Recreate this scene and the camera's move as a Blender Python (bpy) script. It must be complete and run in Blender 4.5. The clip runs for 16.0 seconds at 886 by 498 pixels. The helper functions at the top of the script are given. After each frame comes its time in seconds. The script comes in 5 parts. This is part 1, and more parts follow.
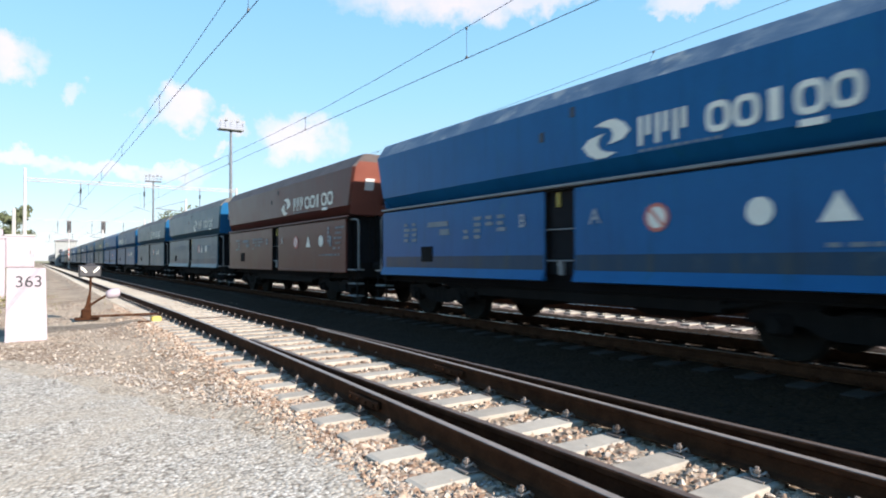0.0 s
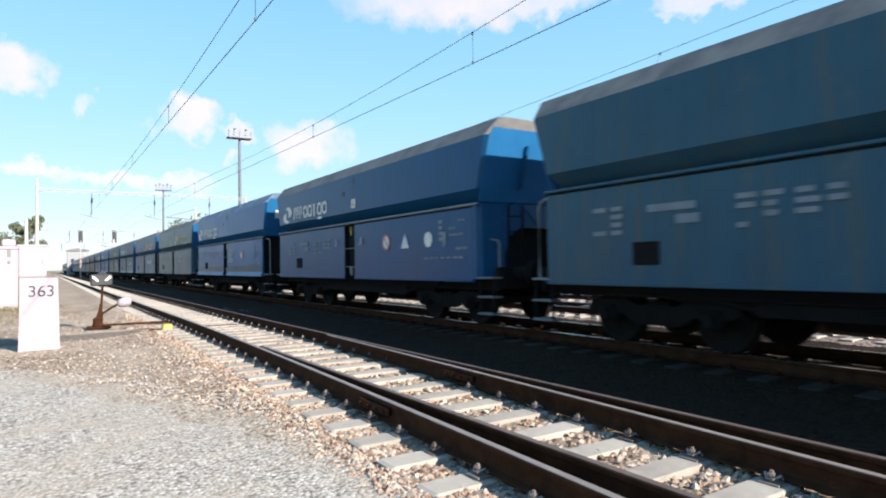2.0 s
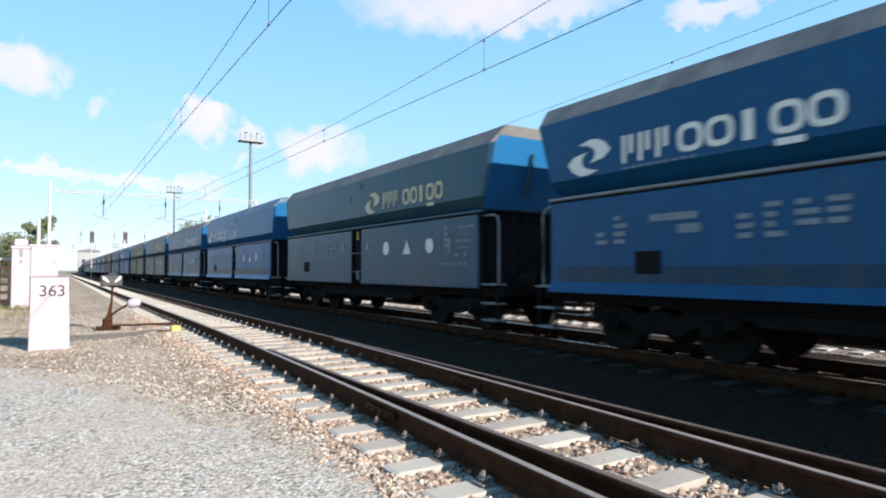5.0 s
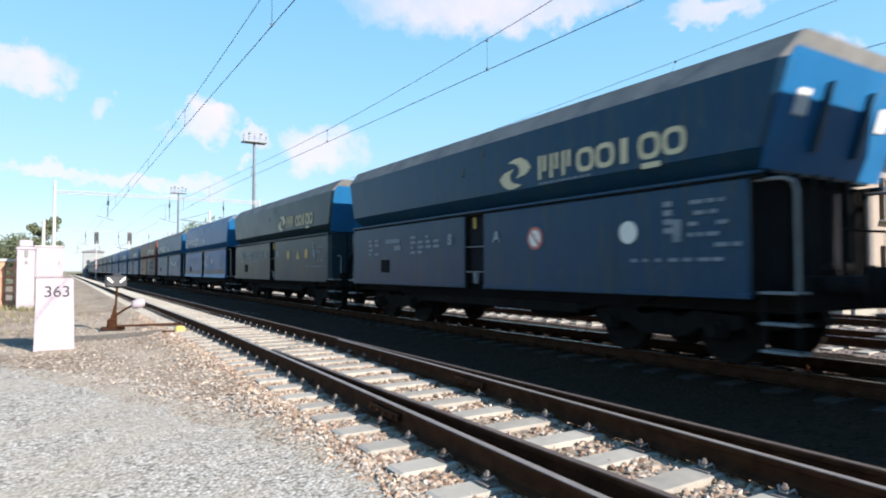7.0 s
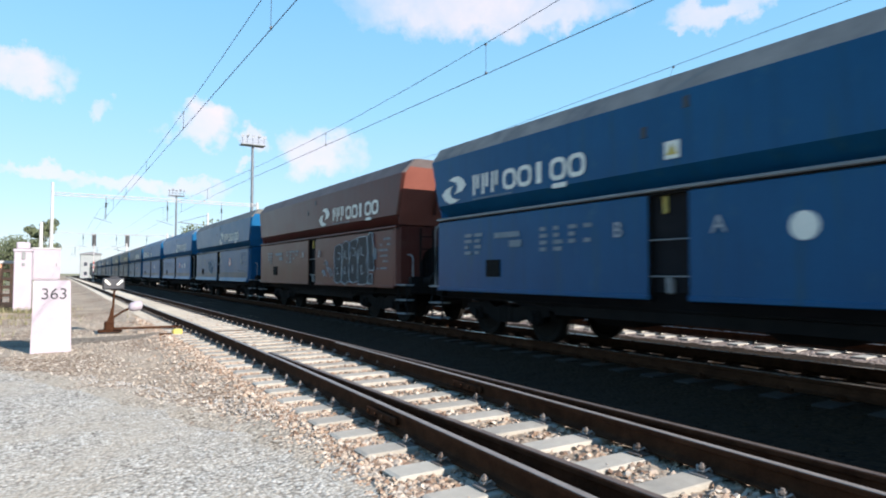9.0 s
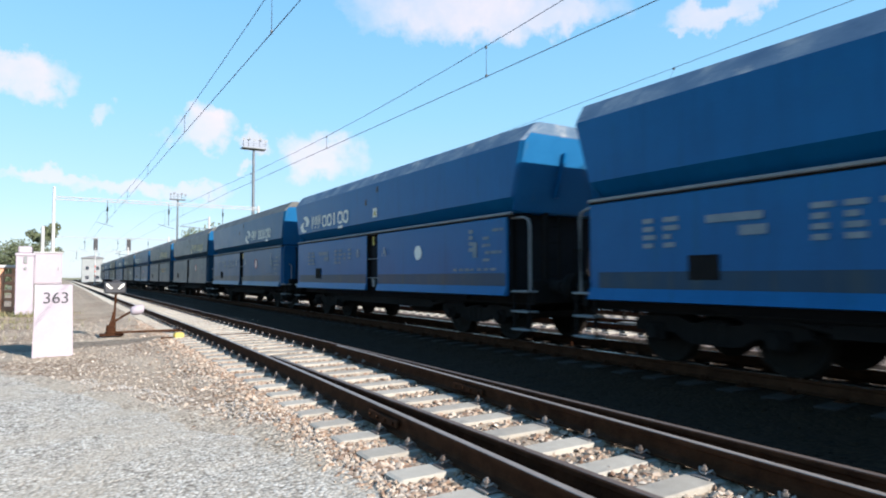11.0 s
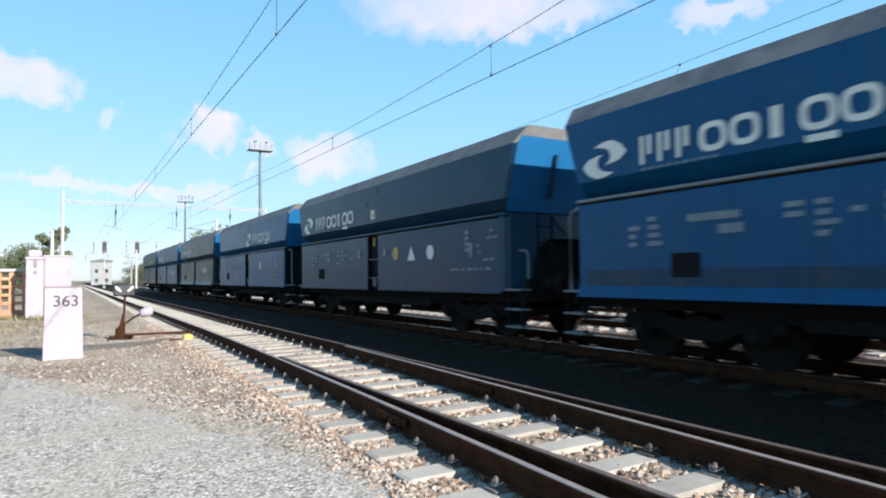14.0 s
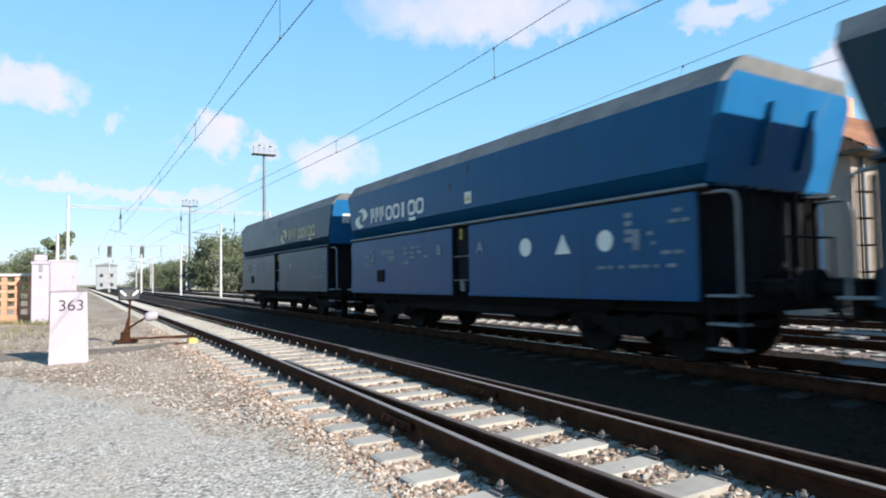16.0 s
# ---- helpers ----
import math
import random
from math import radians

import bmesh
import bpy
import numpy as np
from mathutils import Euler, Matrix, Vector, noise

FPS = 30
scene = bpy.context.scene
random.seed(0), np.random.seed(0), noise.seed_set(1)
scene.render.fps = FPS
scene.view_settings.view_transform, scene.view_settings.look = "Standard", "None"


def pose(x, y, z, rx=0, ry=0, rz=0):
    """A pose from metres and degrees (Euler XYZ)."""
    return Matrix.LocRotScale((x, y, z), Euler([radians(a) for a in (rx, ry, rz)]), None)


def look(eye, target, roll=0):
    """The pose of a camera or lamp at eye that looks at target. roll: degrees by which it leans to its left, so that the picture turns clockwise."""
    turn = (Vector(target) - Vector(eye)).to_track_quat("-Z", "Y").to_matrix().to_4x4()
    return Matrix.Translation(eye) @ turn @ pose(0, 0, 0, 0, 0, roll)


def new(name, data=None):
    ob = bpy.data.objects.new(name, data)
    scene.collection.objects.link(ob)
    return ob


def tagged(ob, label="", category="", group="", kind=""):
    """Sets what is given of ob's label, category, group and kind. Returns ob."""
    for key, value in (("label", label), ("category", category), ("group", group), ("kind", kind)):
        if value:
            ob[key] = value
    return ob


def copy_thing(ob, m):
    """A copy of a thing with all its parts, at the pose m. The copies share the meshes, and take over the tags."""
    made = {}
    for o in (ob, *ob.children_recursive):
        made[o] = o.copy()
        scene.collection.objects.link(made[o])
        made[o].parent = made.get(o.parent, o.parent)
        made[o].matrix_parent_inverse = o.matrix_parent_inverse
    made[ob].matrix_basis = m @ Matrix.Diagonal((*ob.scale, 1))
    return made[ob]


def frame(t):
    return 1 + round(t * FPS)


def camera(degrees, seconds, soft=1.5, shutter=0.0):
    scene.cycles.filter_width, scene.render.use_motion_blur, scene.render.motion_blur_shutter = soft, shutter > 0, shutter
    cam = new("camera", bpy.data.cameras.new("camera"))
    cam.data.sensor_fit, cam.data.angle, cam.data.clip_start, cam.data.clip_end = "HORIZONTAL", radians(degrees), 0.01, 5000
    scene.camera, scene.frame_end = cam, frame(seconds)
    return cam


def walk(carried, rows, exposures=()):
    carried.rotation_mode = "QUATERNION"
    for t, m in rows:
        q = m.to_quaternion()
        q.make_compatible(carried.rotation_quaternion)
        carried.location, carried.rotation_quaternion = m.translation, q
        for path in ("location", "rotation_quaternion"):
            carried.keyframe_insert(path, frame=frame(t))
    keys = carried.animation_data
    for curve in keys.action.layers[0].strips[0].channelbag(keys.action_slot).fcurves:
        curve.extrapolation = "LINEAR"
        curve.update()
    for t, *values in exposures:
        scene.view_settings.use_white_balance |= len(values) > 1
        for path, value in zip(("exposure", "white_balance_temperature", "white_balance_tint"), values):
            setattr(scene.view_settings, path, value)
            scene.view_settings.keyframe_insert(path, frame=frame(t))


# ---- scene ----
cam = camera(70.93, 16.0, soft=2.0, shutter=0.13)
PATH = [
    (0.0, pose(0, 0, 1.248, 90.95, 0.19, -33.39)),
    (0.5, pose(0, 0, 1.248, 90.92, 0.93, -32.77)),
    (1.0, pose(0, 0, 1.248, 91.11, 1.00, -32.62)),
    (1.5, pose(0, 0, 1.248, 91.07, 1.10, -32.31)),
    (2.0, pose(0, 0, 1.248, 91.42, 0.86, -32.58)),
    (2.5, pose(0, 0, 1.248, 91.26, 0.56, -32.38)),
    (3.0, pose(0, 0, 1.248, 91.84, 0.74, -32.34)),
    (3.5, pose(0, 0, 1.248, 91.65, 0.21, -32.48)),
    (4.0, pose(0, 0, 1.248, 91.77, -0.16, -32.28)),
    (4.5, pose(0, 0, 1.248, 91.95, -0.12, -32.02)),
    (7.0, pose(0, 0, 1.248, 91.98, 0.09, -31.51)),
    (7.5, pose(0, 0, 1.248, 92.08, 0.05, -31.35)),
    (8.0, pose(0, 0, 1.248, 92.40, 0.12, -31.21)),
    (8.5, pose(0, 0, 1.248, 92.71, -0.22, -31.00)),
    (9.0, pose(0, 0, 1.248, 92.30, -0.10, -31.69)),
    (9.5, pose(0, 0, 1.248, 92.52, -0.27, -31.24)),
    (10.0, pose(0, 0, 1.248, 92.47, 0.03, -31.16)),
    (12.5, pose(0, 0, 1.248, 92.74, -0.06, -32.01)),
    (13.0, pose(0, 0, 1.248, 92.50, 0.08, -31.47)),
    (13.5, pose(0, 0, 1.248, 92.74, 0.15, -30.75)),
    (14.0, pose(0, 0, 1.248, 92.50, 0.68, -30.92)),
    (14.5, pose(0, 0, 1.248, 92.59, 0.29, -30.82)),
    (15.0, pose(0, 0, 1.248, 92.86, 0.37, -30.67)),
    (15.5, pose(0, 0, 1.248, 92.95, 0.50, -30.66)),
    (16.0, pose(0, 0, 1.248, 92.77, 0.92, -30.55)),
]
walk(cam, PATH, [(0, 1.18, 6800, 16), (4.5, 1.14, 6650, 15), (9, 1.08, 6500, 14), (16, 1.04, 6400, 12.5)])

# ---- world and sun ----
SUN = Vector((0.37, -1.0, 0.55)).normalized()
SUN_STRENGTH, SKY_STRENGTH = 5.0, 0.105

world = bpy.data.worlds.new("sky")
scene.world = world
world.use_nodes = True


class Nodes:
    """Short hand for building a node tree."""

    def __init__(self, tree):
        self.t = tree

    def add(self, kind, **values):
        n = self.t.nodes.new(kind)
        for key, value in values.items():
            if key in n.inputs:
                self.put(value, n.inputs[key])
        return n

    def put(self, value, socket):
        if isinstance(value, bpy.types.NodeSocket):
            self.t.links.new(value, socket)
        else:
            socket.default_value = value

    def math(self, op, a, b=0.0, c=0.0, clamp=False):
        n = self.t.nodes.new("ShaderNodeMath")
        n.operation, n.use_clamp = op, clamp
        for v, sck in zip((a, b, c), n.inputs):
            self.put(v, sck)
        return n.outputs[0]

    def noise(self, scale, detail=4.0, rough=0.55, vec=None, dist=0.0):
        n = self.t.nodes.new("ShaderNodeTexNoise")
        n.inputs["Scale"].default_value, n.inputs["Detail"].default_value = scale, detail
        n.inputs["Roughness"].default_value, n.inputs["Distortion"].default_value = rough, dist
        if vec is not None:
            self.t.links.new(vec, n.inputs["Vector"])
        return n.outputs["Fac"]

    def ramp(self, fac, stops):
        n = self.t.nodes.new("ShaderNodeValToRGB")
        while len(n.color_ramp.elements) < len(stops):
            n.color_ramp.elements.new(0.5)
        for e, (p, c) in zip(n.color_ramp.elements, stops):
            e.position, e.color = p, (*c, 1) if len(c) == 3 else c
        self.put(fac, n.inputs[0])
        return n.outputs[0]

    def mix(self, fac, a, b, blend="MIX"):
        n = self.t.nodes.new("ShaderNodeMix")
        n.data_type, n.blend_type = "RGBA", blend
        self.put(fac, n.inputs[0])
        self.put(a, n.inputs[6])
        self.put(b, n.inputs[7])
        return n.outputs[2]


def build_sky():
    nt = world.node_tree
    nt.nodes.clear()
    g = Nodes(nt)
    sky = nt.nodes.new("ShaderNodeTexSky")
    sky.sky_type, sky.sun_disc = "NISHITA", False
    sky.sun_elevation = math.asin(SUN.z)
    sky.sun_rotation = math.atan2(SUN.x, SUN.y)
    sky.air_density, sky.dust_density, sky.ozone_density = 1.0, 0.4, 2.0
    # thin summer haze: paler towards the horizon
    hz = nt.nodes.new("ShaderNodeTexCoord")
    hs = nt.nodes.new("ShaderNodeSeparateXYZ")
    nt.links.new(hz.outputs["Generated"], hs.inputs[0])
    haze = g.ramp(hs.outputs[2], [(0.0, (3.35, 3.9, 4.5)), (0.10, (2.3, 3.8, 4.7)), (0.25, (1.6, 3.55, 5.05)), (0.45, (1.05, 2.95, 4.9)), (1.0, (0.5, 1.6, 3.6))])
    clear = g.mix(0.8, sky.outputs[0], haze)
    # fair-weather clouds: azimuth and elevation of each, half width, half height, density
    tc = nt.nodes.new("ShaderNodeTexCoord")
    sep = nt.nodes.new("ShaderNodeSeparateXYZ")
    nt.links.new(tc.outputs["Generated"], sep.inputs[0])
    x, y, z = sep.outputs
    wob = g.math("SUBTRACT", g.noise(9.0, 6, 0.6, tc.outputs["Generated"]), 0.5)
    wob2 = g.math("SUBTRACT", g.noise(23.0, 5, 0.6, tc.outputs["Generated"]), 0.5)
    az = g.math("ARCTAN2", x, y)
    el = g.math("ARCSINE", z)
    az = g.math("ADD", az, g.math("MULTIPLY", wob, 0.16))
    el = g.math("ADD", el, g.math("MULTIPLY", wob2, 0.10))
    total = None
    for a, e, wa, we, dens in CLOUDS:
        u = g.math("DIVIDE", g.math("SUBTRACT", az, radians(a)), radians(wa))
        v = g.math("DIVIDE", g.math("SUBTRACT", el, radians(e)), radians(we))
        d = g.math("ADD", g.math("MULTIPLY", u, u), g.math("MULTIPLY", v, v))
        m = g.math("MULTIPLY", g.math("SUBTRACT", 1.30, d, clamp=True), dens)
        total = m if total is None else g.math("MAXIMUM", total, m)
    soft = g.math("MULTIPLY", total, g.math("ADD", 0.28, g.math("MULTIPLY", g.noise(11.0, 6, 0.65, tc.outputs["Generated"]), 0.9)), clamp=True)
    col = g.mix(g.math("MULTIPLY", soft, 0.92), clear, (4.8, 4.35, 4.5, 1))
    bg = nt.nodes.new("ShaderNodeBackground")
    nt.links.new(col, bg.inputs[0])
    bg.inputs[1].default_value = SKY_STRENGTH
    out = nt.nodes.new("ShaderNodeOutputWorld")
    nt.links.new(bg.outputs[0], out.inputs[0])


CLOUDS = [
    (33.92, 23.63, 9.95, 2.81, 1.0),
    (42.25, 22.89, 6.59, 1.80, 0.9),
    (-3.69, 15.37, 4.33, 1.85, 1.0),
    (-4.42, 15.87, 2.13, 1.22, 1.0),
    (3.01, 13.34, 1.24, 0.98, 0.7),
    (10.39, 12.65, 2.55, 1.90, 1.0),
    (20.39, 10.73, 3.15, 2.11, 1.0),
    (14.67, 11.81, 1.46, 1.08, 0.8),
    (13.60, 9.61, 0.86, 0.64, 0.7),
    (-0.22, 7.89, 3.48, 0.75, 0.9),
    (5.07, 7.40, 4.69, 0.75, 0.85),
    (9.94, 7.10, 2.75, 0.78, 0.7),
    (-5.00, 7.99, 1.04, 0.59, 0.8),
    (56.01, 21.50, 3.89, 1.18, 0.8),
    (53.53, 20.49, 1.12, 0.65, 0.6),
    (63.49, 16.10, 1.86, 1.45, 0.9),
]
build_sky()

sun_data = bpy.data.lights.new("sun", "SUN")
sun_data.energy, sun_data.angle, sun_data.color = SUN_STRENGTH, radians(0.5), (1.0, 0.955, 0.88)
sun = new("sun", sun_data)
sun.matrix_world = look(SUN * 100, (0, 0, 0))


# ---- materials ----
def surface(name, stops, scale=3.0, rough=0.7, metal=0.0, bump=0.15, fine=60.0, stains=None, spread=0.0, depth=0.004, rvar=0.1, spec=0.5):
    """A painted, mineral or metal surface: a coarse and a fine noise through a colour ramp, stains, relief."""
    m = bpy.data.materials.new(name)
    m.use_nodes = True
    nt = m.node_tree
    g = Nodes(nt)
    p = nt.nodes["Principled BSDF"]
    tc = nt.nodes.new("ShaderNodeTexCoord").outputs["Object"]
    big = g.noise(scale, 5, 0.6, tc)
    small = g.noise(fine, 3, 0.6, tc)
    fac = g.math("ADD", g.math("MULTIPLY", big, 0.65), g.math("MULTIPLY", small, 0.35))
    if spread:
        rnd = nt.nodes.new("ShaderNodeObjectInfo").outputs["Random"]
        fac = g.math("ADD", fac, g.math("MULTIPLY", g.math("SUBTRACT", rnd, 0.5), spread))
    n = len(stops)
    col = g.ramp(fac, [(0.3 + 0.4 * i / max(1, n - 1), c) for i, c in enumerate(stops)])
    if stains:
        sc, colour, lo, hi, stretch = stains
        mp = nt.nodes.new("ShaderNodeMapping")
        nt.links.new(tc, mp.inputs[0])
        mp.inputs["Scale"].default_value = stretch
        f = g.ramp(g.noise(sc, 6, 0.65, mp.outputs[0]), [(lo, (0, 0, 0)), (hi, (1, 1, 1))])
        col = g.mix(f, col, (*colour, 1))
    nt.links.new(col, p.inputs["Base Color"])
    g.put(g.math("ADD", rough - rvar / 2, g.math("MULTIPLY", big, rvar)), p.inputs["Roughness"])
    p.inputs["Metallic"].default_value = metal
    p.inputs["Specular IOR Level"].default_value = spec
    if bump:
        b = nt.nodes.new("ShaderNodeBump")
        b.inputs["Strength"].default_value, b.inputs["Distance"].default_value = bump, depth
        nt.links.new(small, b.inputs["Height"])
        nt.links.new(b.outputs[0], p.inputs["Normal"])
    return m


def stony(name, stops, size, bump=0.8, depth=0.02, patch=None):
    """Loose stone: cells of their own shade, rounded relief, and broad patches of dirt."""
    m = bpy.data.materials.new(name)
    m.use_nodes = True
    nt = m.node_tree
    g = Nodes(nt)
    p = nt.nodes["Principled BSDF"]
    tc = nt.nodes.new("ShaderNodeTexCoord").outputs["Object"]
    vo = nt.nodes.new("ShaderNodeTexVoronoi")
    vo.inputs["Scale"].default_value = 1.0 / size
    nt.links.new(tc, vo.inputs["Vector"])
    sep = nt.nodes.new("ShaderNodeSeparateColor")
    nt.links.new(vo.outputs["Color"], sep.inputs[0])
    n = len(stops)
    col = g.ramp(sep.outputs[0], [(i / max(1, n - 1), c) for i, c in enumerate(stops)])
    gap = g.ramp(vo.outputs["Distance"], [(0.45, (1, 1, 1)), (0.85, (0.35, 0.32, 0.3))])
    col = g.mix(1.0, col, gap, "MULTIPLY")
    if patch:
        f = g.ramp(g.noise(patch[0], 5, 0.6, tc), [(0.42, (0, 0, 0)), (0.62, (1, 1, 1))])
        col = g.mix(g.math("MULTIPLY", f, patch[2]), col, (*patch[1], 1))
    nt.links.new(col, p.inputs["Base Color"])
    p.inputs["Roughness"].default_value = 0.92
    p.inputs["Specular IOR Level"].default_value = 0.15
    b = nt.nodes.new("ShaderNodeBump")
    b.inputs["Strength"].default_value, b.inputs["Distance"].default_value, b.invert = bump, depth, True
    nt.links.new(vo.outputs["Distance"], b.inputs["Height"])
    nt.links.new(b.outputs[0], p.inputs["Normal"])
    return m


def stones_mat(name, stops):
    """Single stones, each island a shade of its own."""
    m = bpy.data.materials.new(name)
    m.use_nodes = True
    nt = m.node_tree
    g = Nodes(nt)
    p = nt.nodes["Principled BSDF"]
    rnd = nt.nodes.new("ShaderNodeNewGeometry").outputs["Random Per Island"]
    n = len(stops)
    col = g.ramp(rnd, [(i / max(1, n - 1), c) for i, c in enumerate(stops)])
    tc = nt.nodes.new("ShaderNodeTexCoord").outputs["Object"]
    col = g.mix(g.math("MULTIPLY", g.noise(40, 3, 0.6, tc), 0.5), col, (0.12, 0.09, 0.07, 1))
    nt.links.new(col, p.inputs["Base Color"])
    p.inputs["Roughness"].default_value = 0.9
    return m


def wagon_paint(name, stops, dust, amount):
    """Weathered paint: broad fading, dust blotches, thin vertical streaks and rubbed spots."""
    m = surface(name, stops, 0.9, 0.34, 0.0, 0.06, 30.0, spec=0.16, stains=(1.6, dust, 0.60 - amount, 0.78 - amount * 0.5, (3.0, 3.0, 0.35)), rvar=0.25)
    nt = m.node_tree
    g = Nodes(nt)
    p = nt.nodes["Principled BSDF"]
    base = p.inputs["Base Color"].links[0].from_socket
    geo = nt.nodes.new("ShaderNodeTexCoord").outputs["Object"]
    mp = nt.nodes.new("ShaderNodeMapping")
    nt.links.new(geo, mp.inputs[0])
    mp.inputs["Scale"].default_value = (1.0, 4.3, 0.35)
    streak = g.ramp(g.noise(1.3, 5, 0.7, mp.outputs[0]), [(0.50, (0, 0, 0)), (0.75, (1, 1, 1))])
    spots = g.ramp(g.noise(2.6, 6, 0.7, geo), [(0.58, (0, 0, 0)), (0.70, (1, 1, 1))])
    rnd = nt.nodes.new("ShaderNodeObjectInfo").outputs["Random"]
    col = g.mix(g.math("MULTIPLY", streak, 0.32), base, (*[c * 0.45 for c in stops[0]], 1))
    col = g.mix(g.math("MULTIPLY", spots, g.math("ADD", 0.25, g.math("MULTIPLY", rnd, 0.35))), col, (*[min(1, c * 1.35 + 0.002) for c in dust], 1))
    nt.links.new(col, p.inputs["Base Color"])
    return m


PAINTS = {
    "bright": wagon_paint("bright blue paint", [(0.0010, 0.074, 0.200), (0.0018, 0.104, 0.265)], (0.0035, 0.078, 0.150), 0.0),
    "mid": wagon_paint("blue paint", [(0.0030, 0.056, 0.138), (0.0055, 0.080, 0.182)], (0.0140, 0.068, 0.112), 0.06),
    "dusty": wagon_paint("dusty grey-blue paint", [(0.019, 0.070, 0.108), (0.031, 0.095, 0.138)], (0.066, 0.090, 0.090), 0.12),
    "dark": wagon_paint("faded dark blue paint", [(0.0075, 0.038, 0.074), (0.0135, 0.052, 0.094)], (0.034, 0.056, 0.064), 0.10),
    "sooty": wagon_paint("sooty dark paint", [(0.0095, 0.026, 0.038), (0.0155, 0.036, 0.049)], (0.034, 0.041, 0.037), 0.12),
    "brown": wagon_paint("red-brown paint", [(0.0720, 0.0215, 0.0165), (0.1080, 0.0315, 0.0240)], (0.086, 0.046, 0.036), 0.06),
}
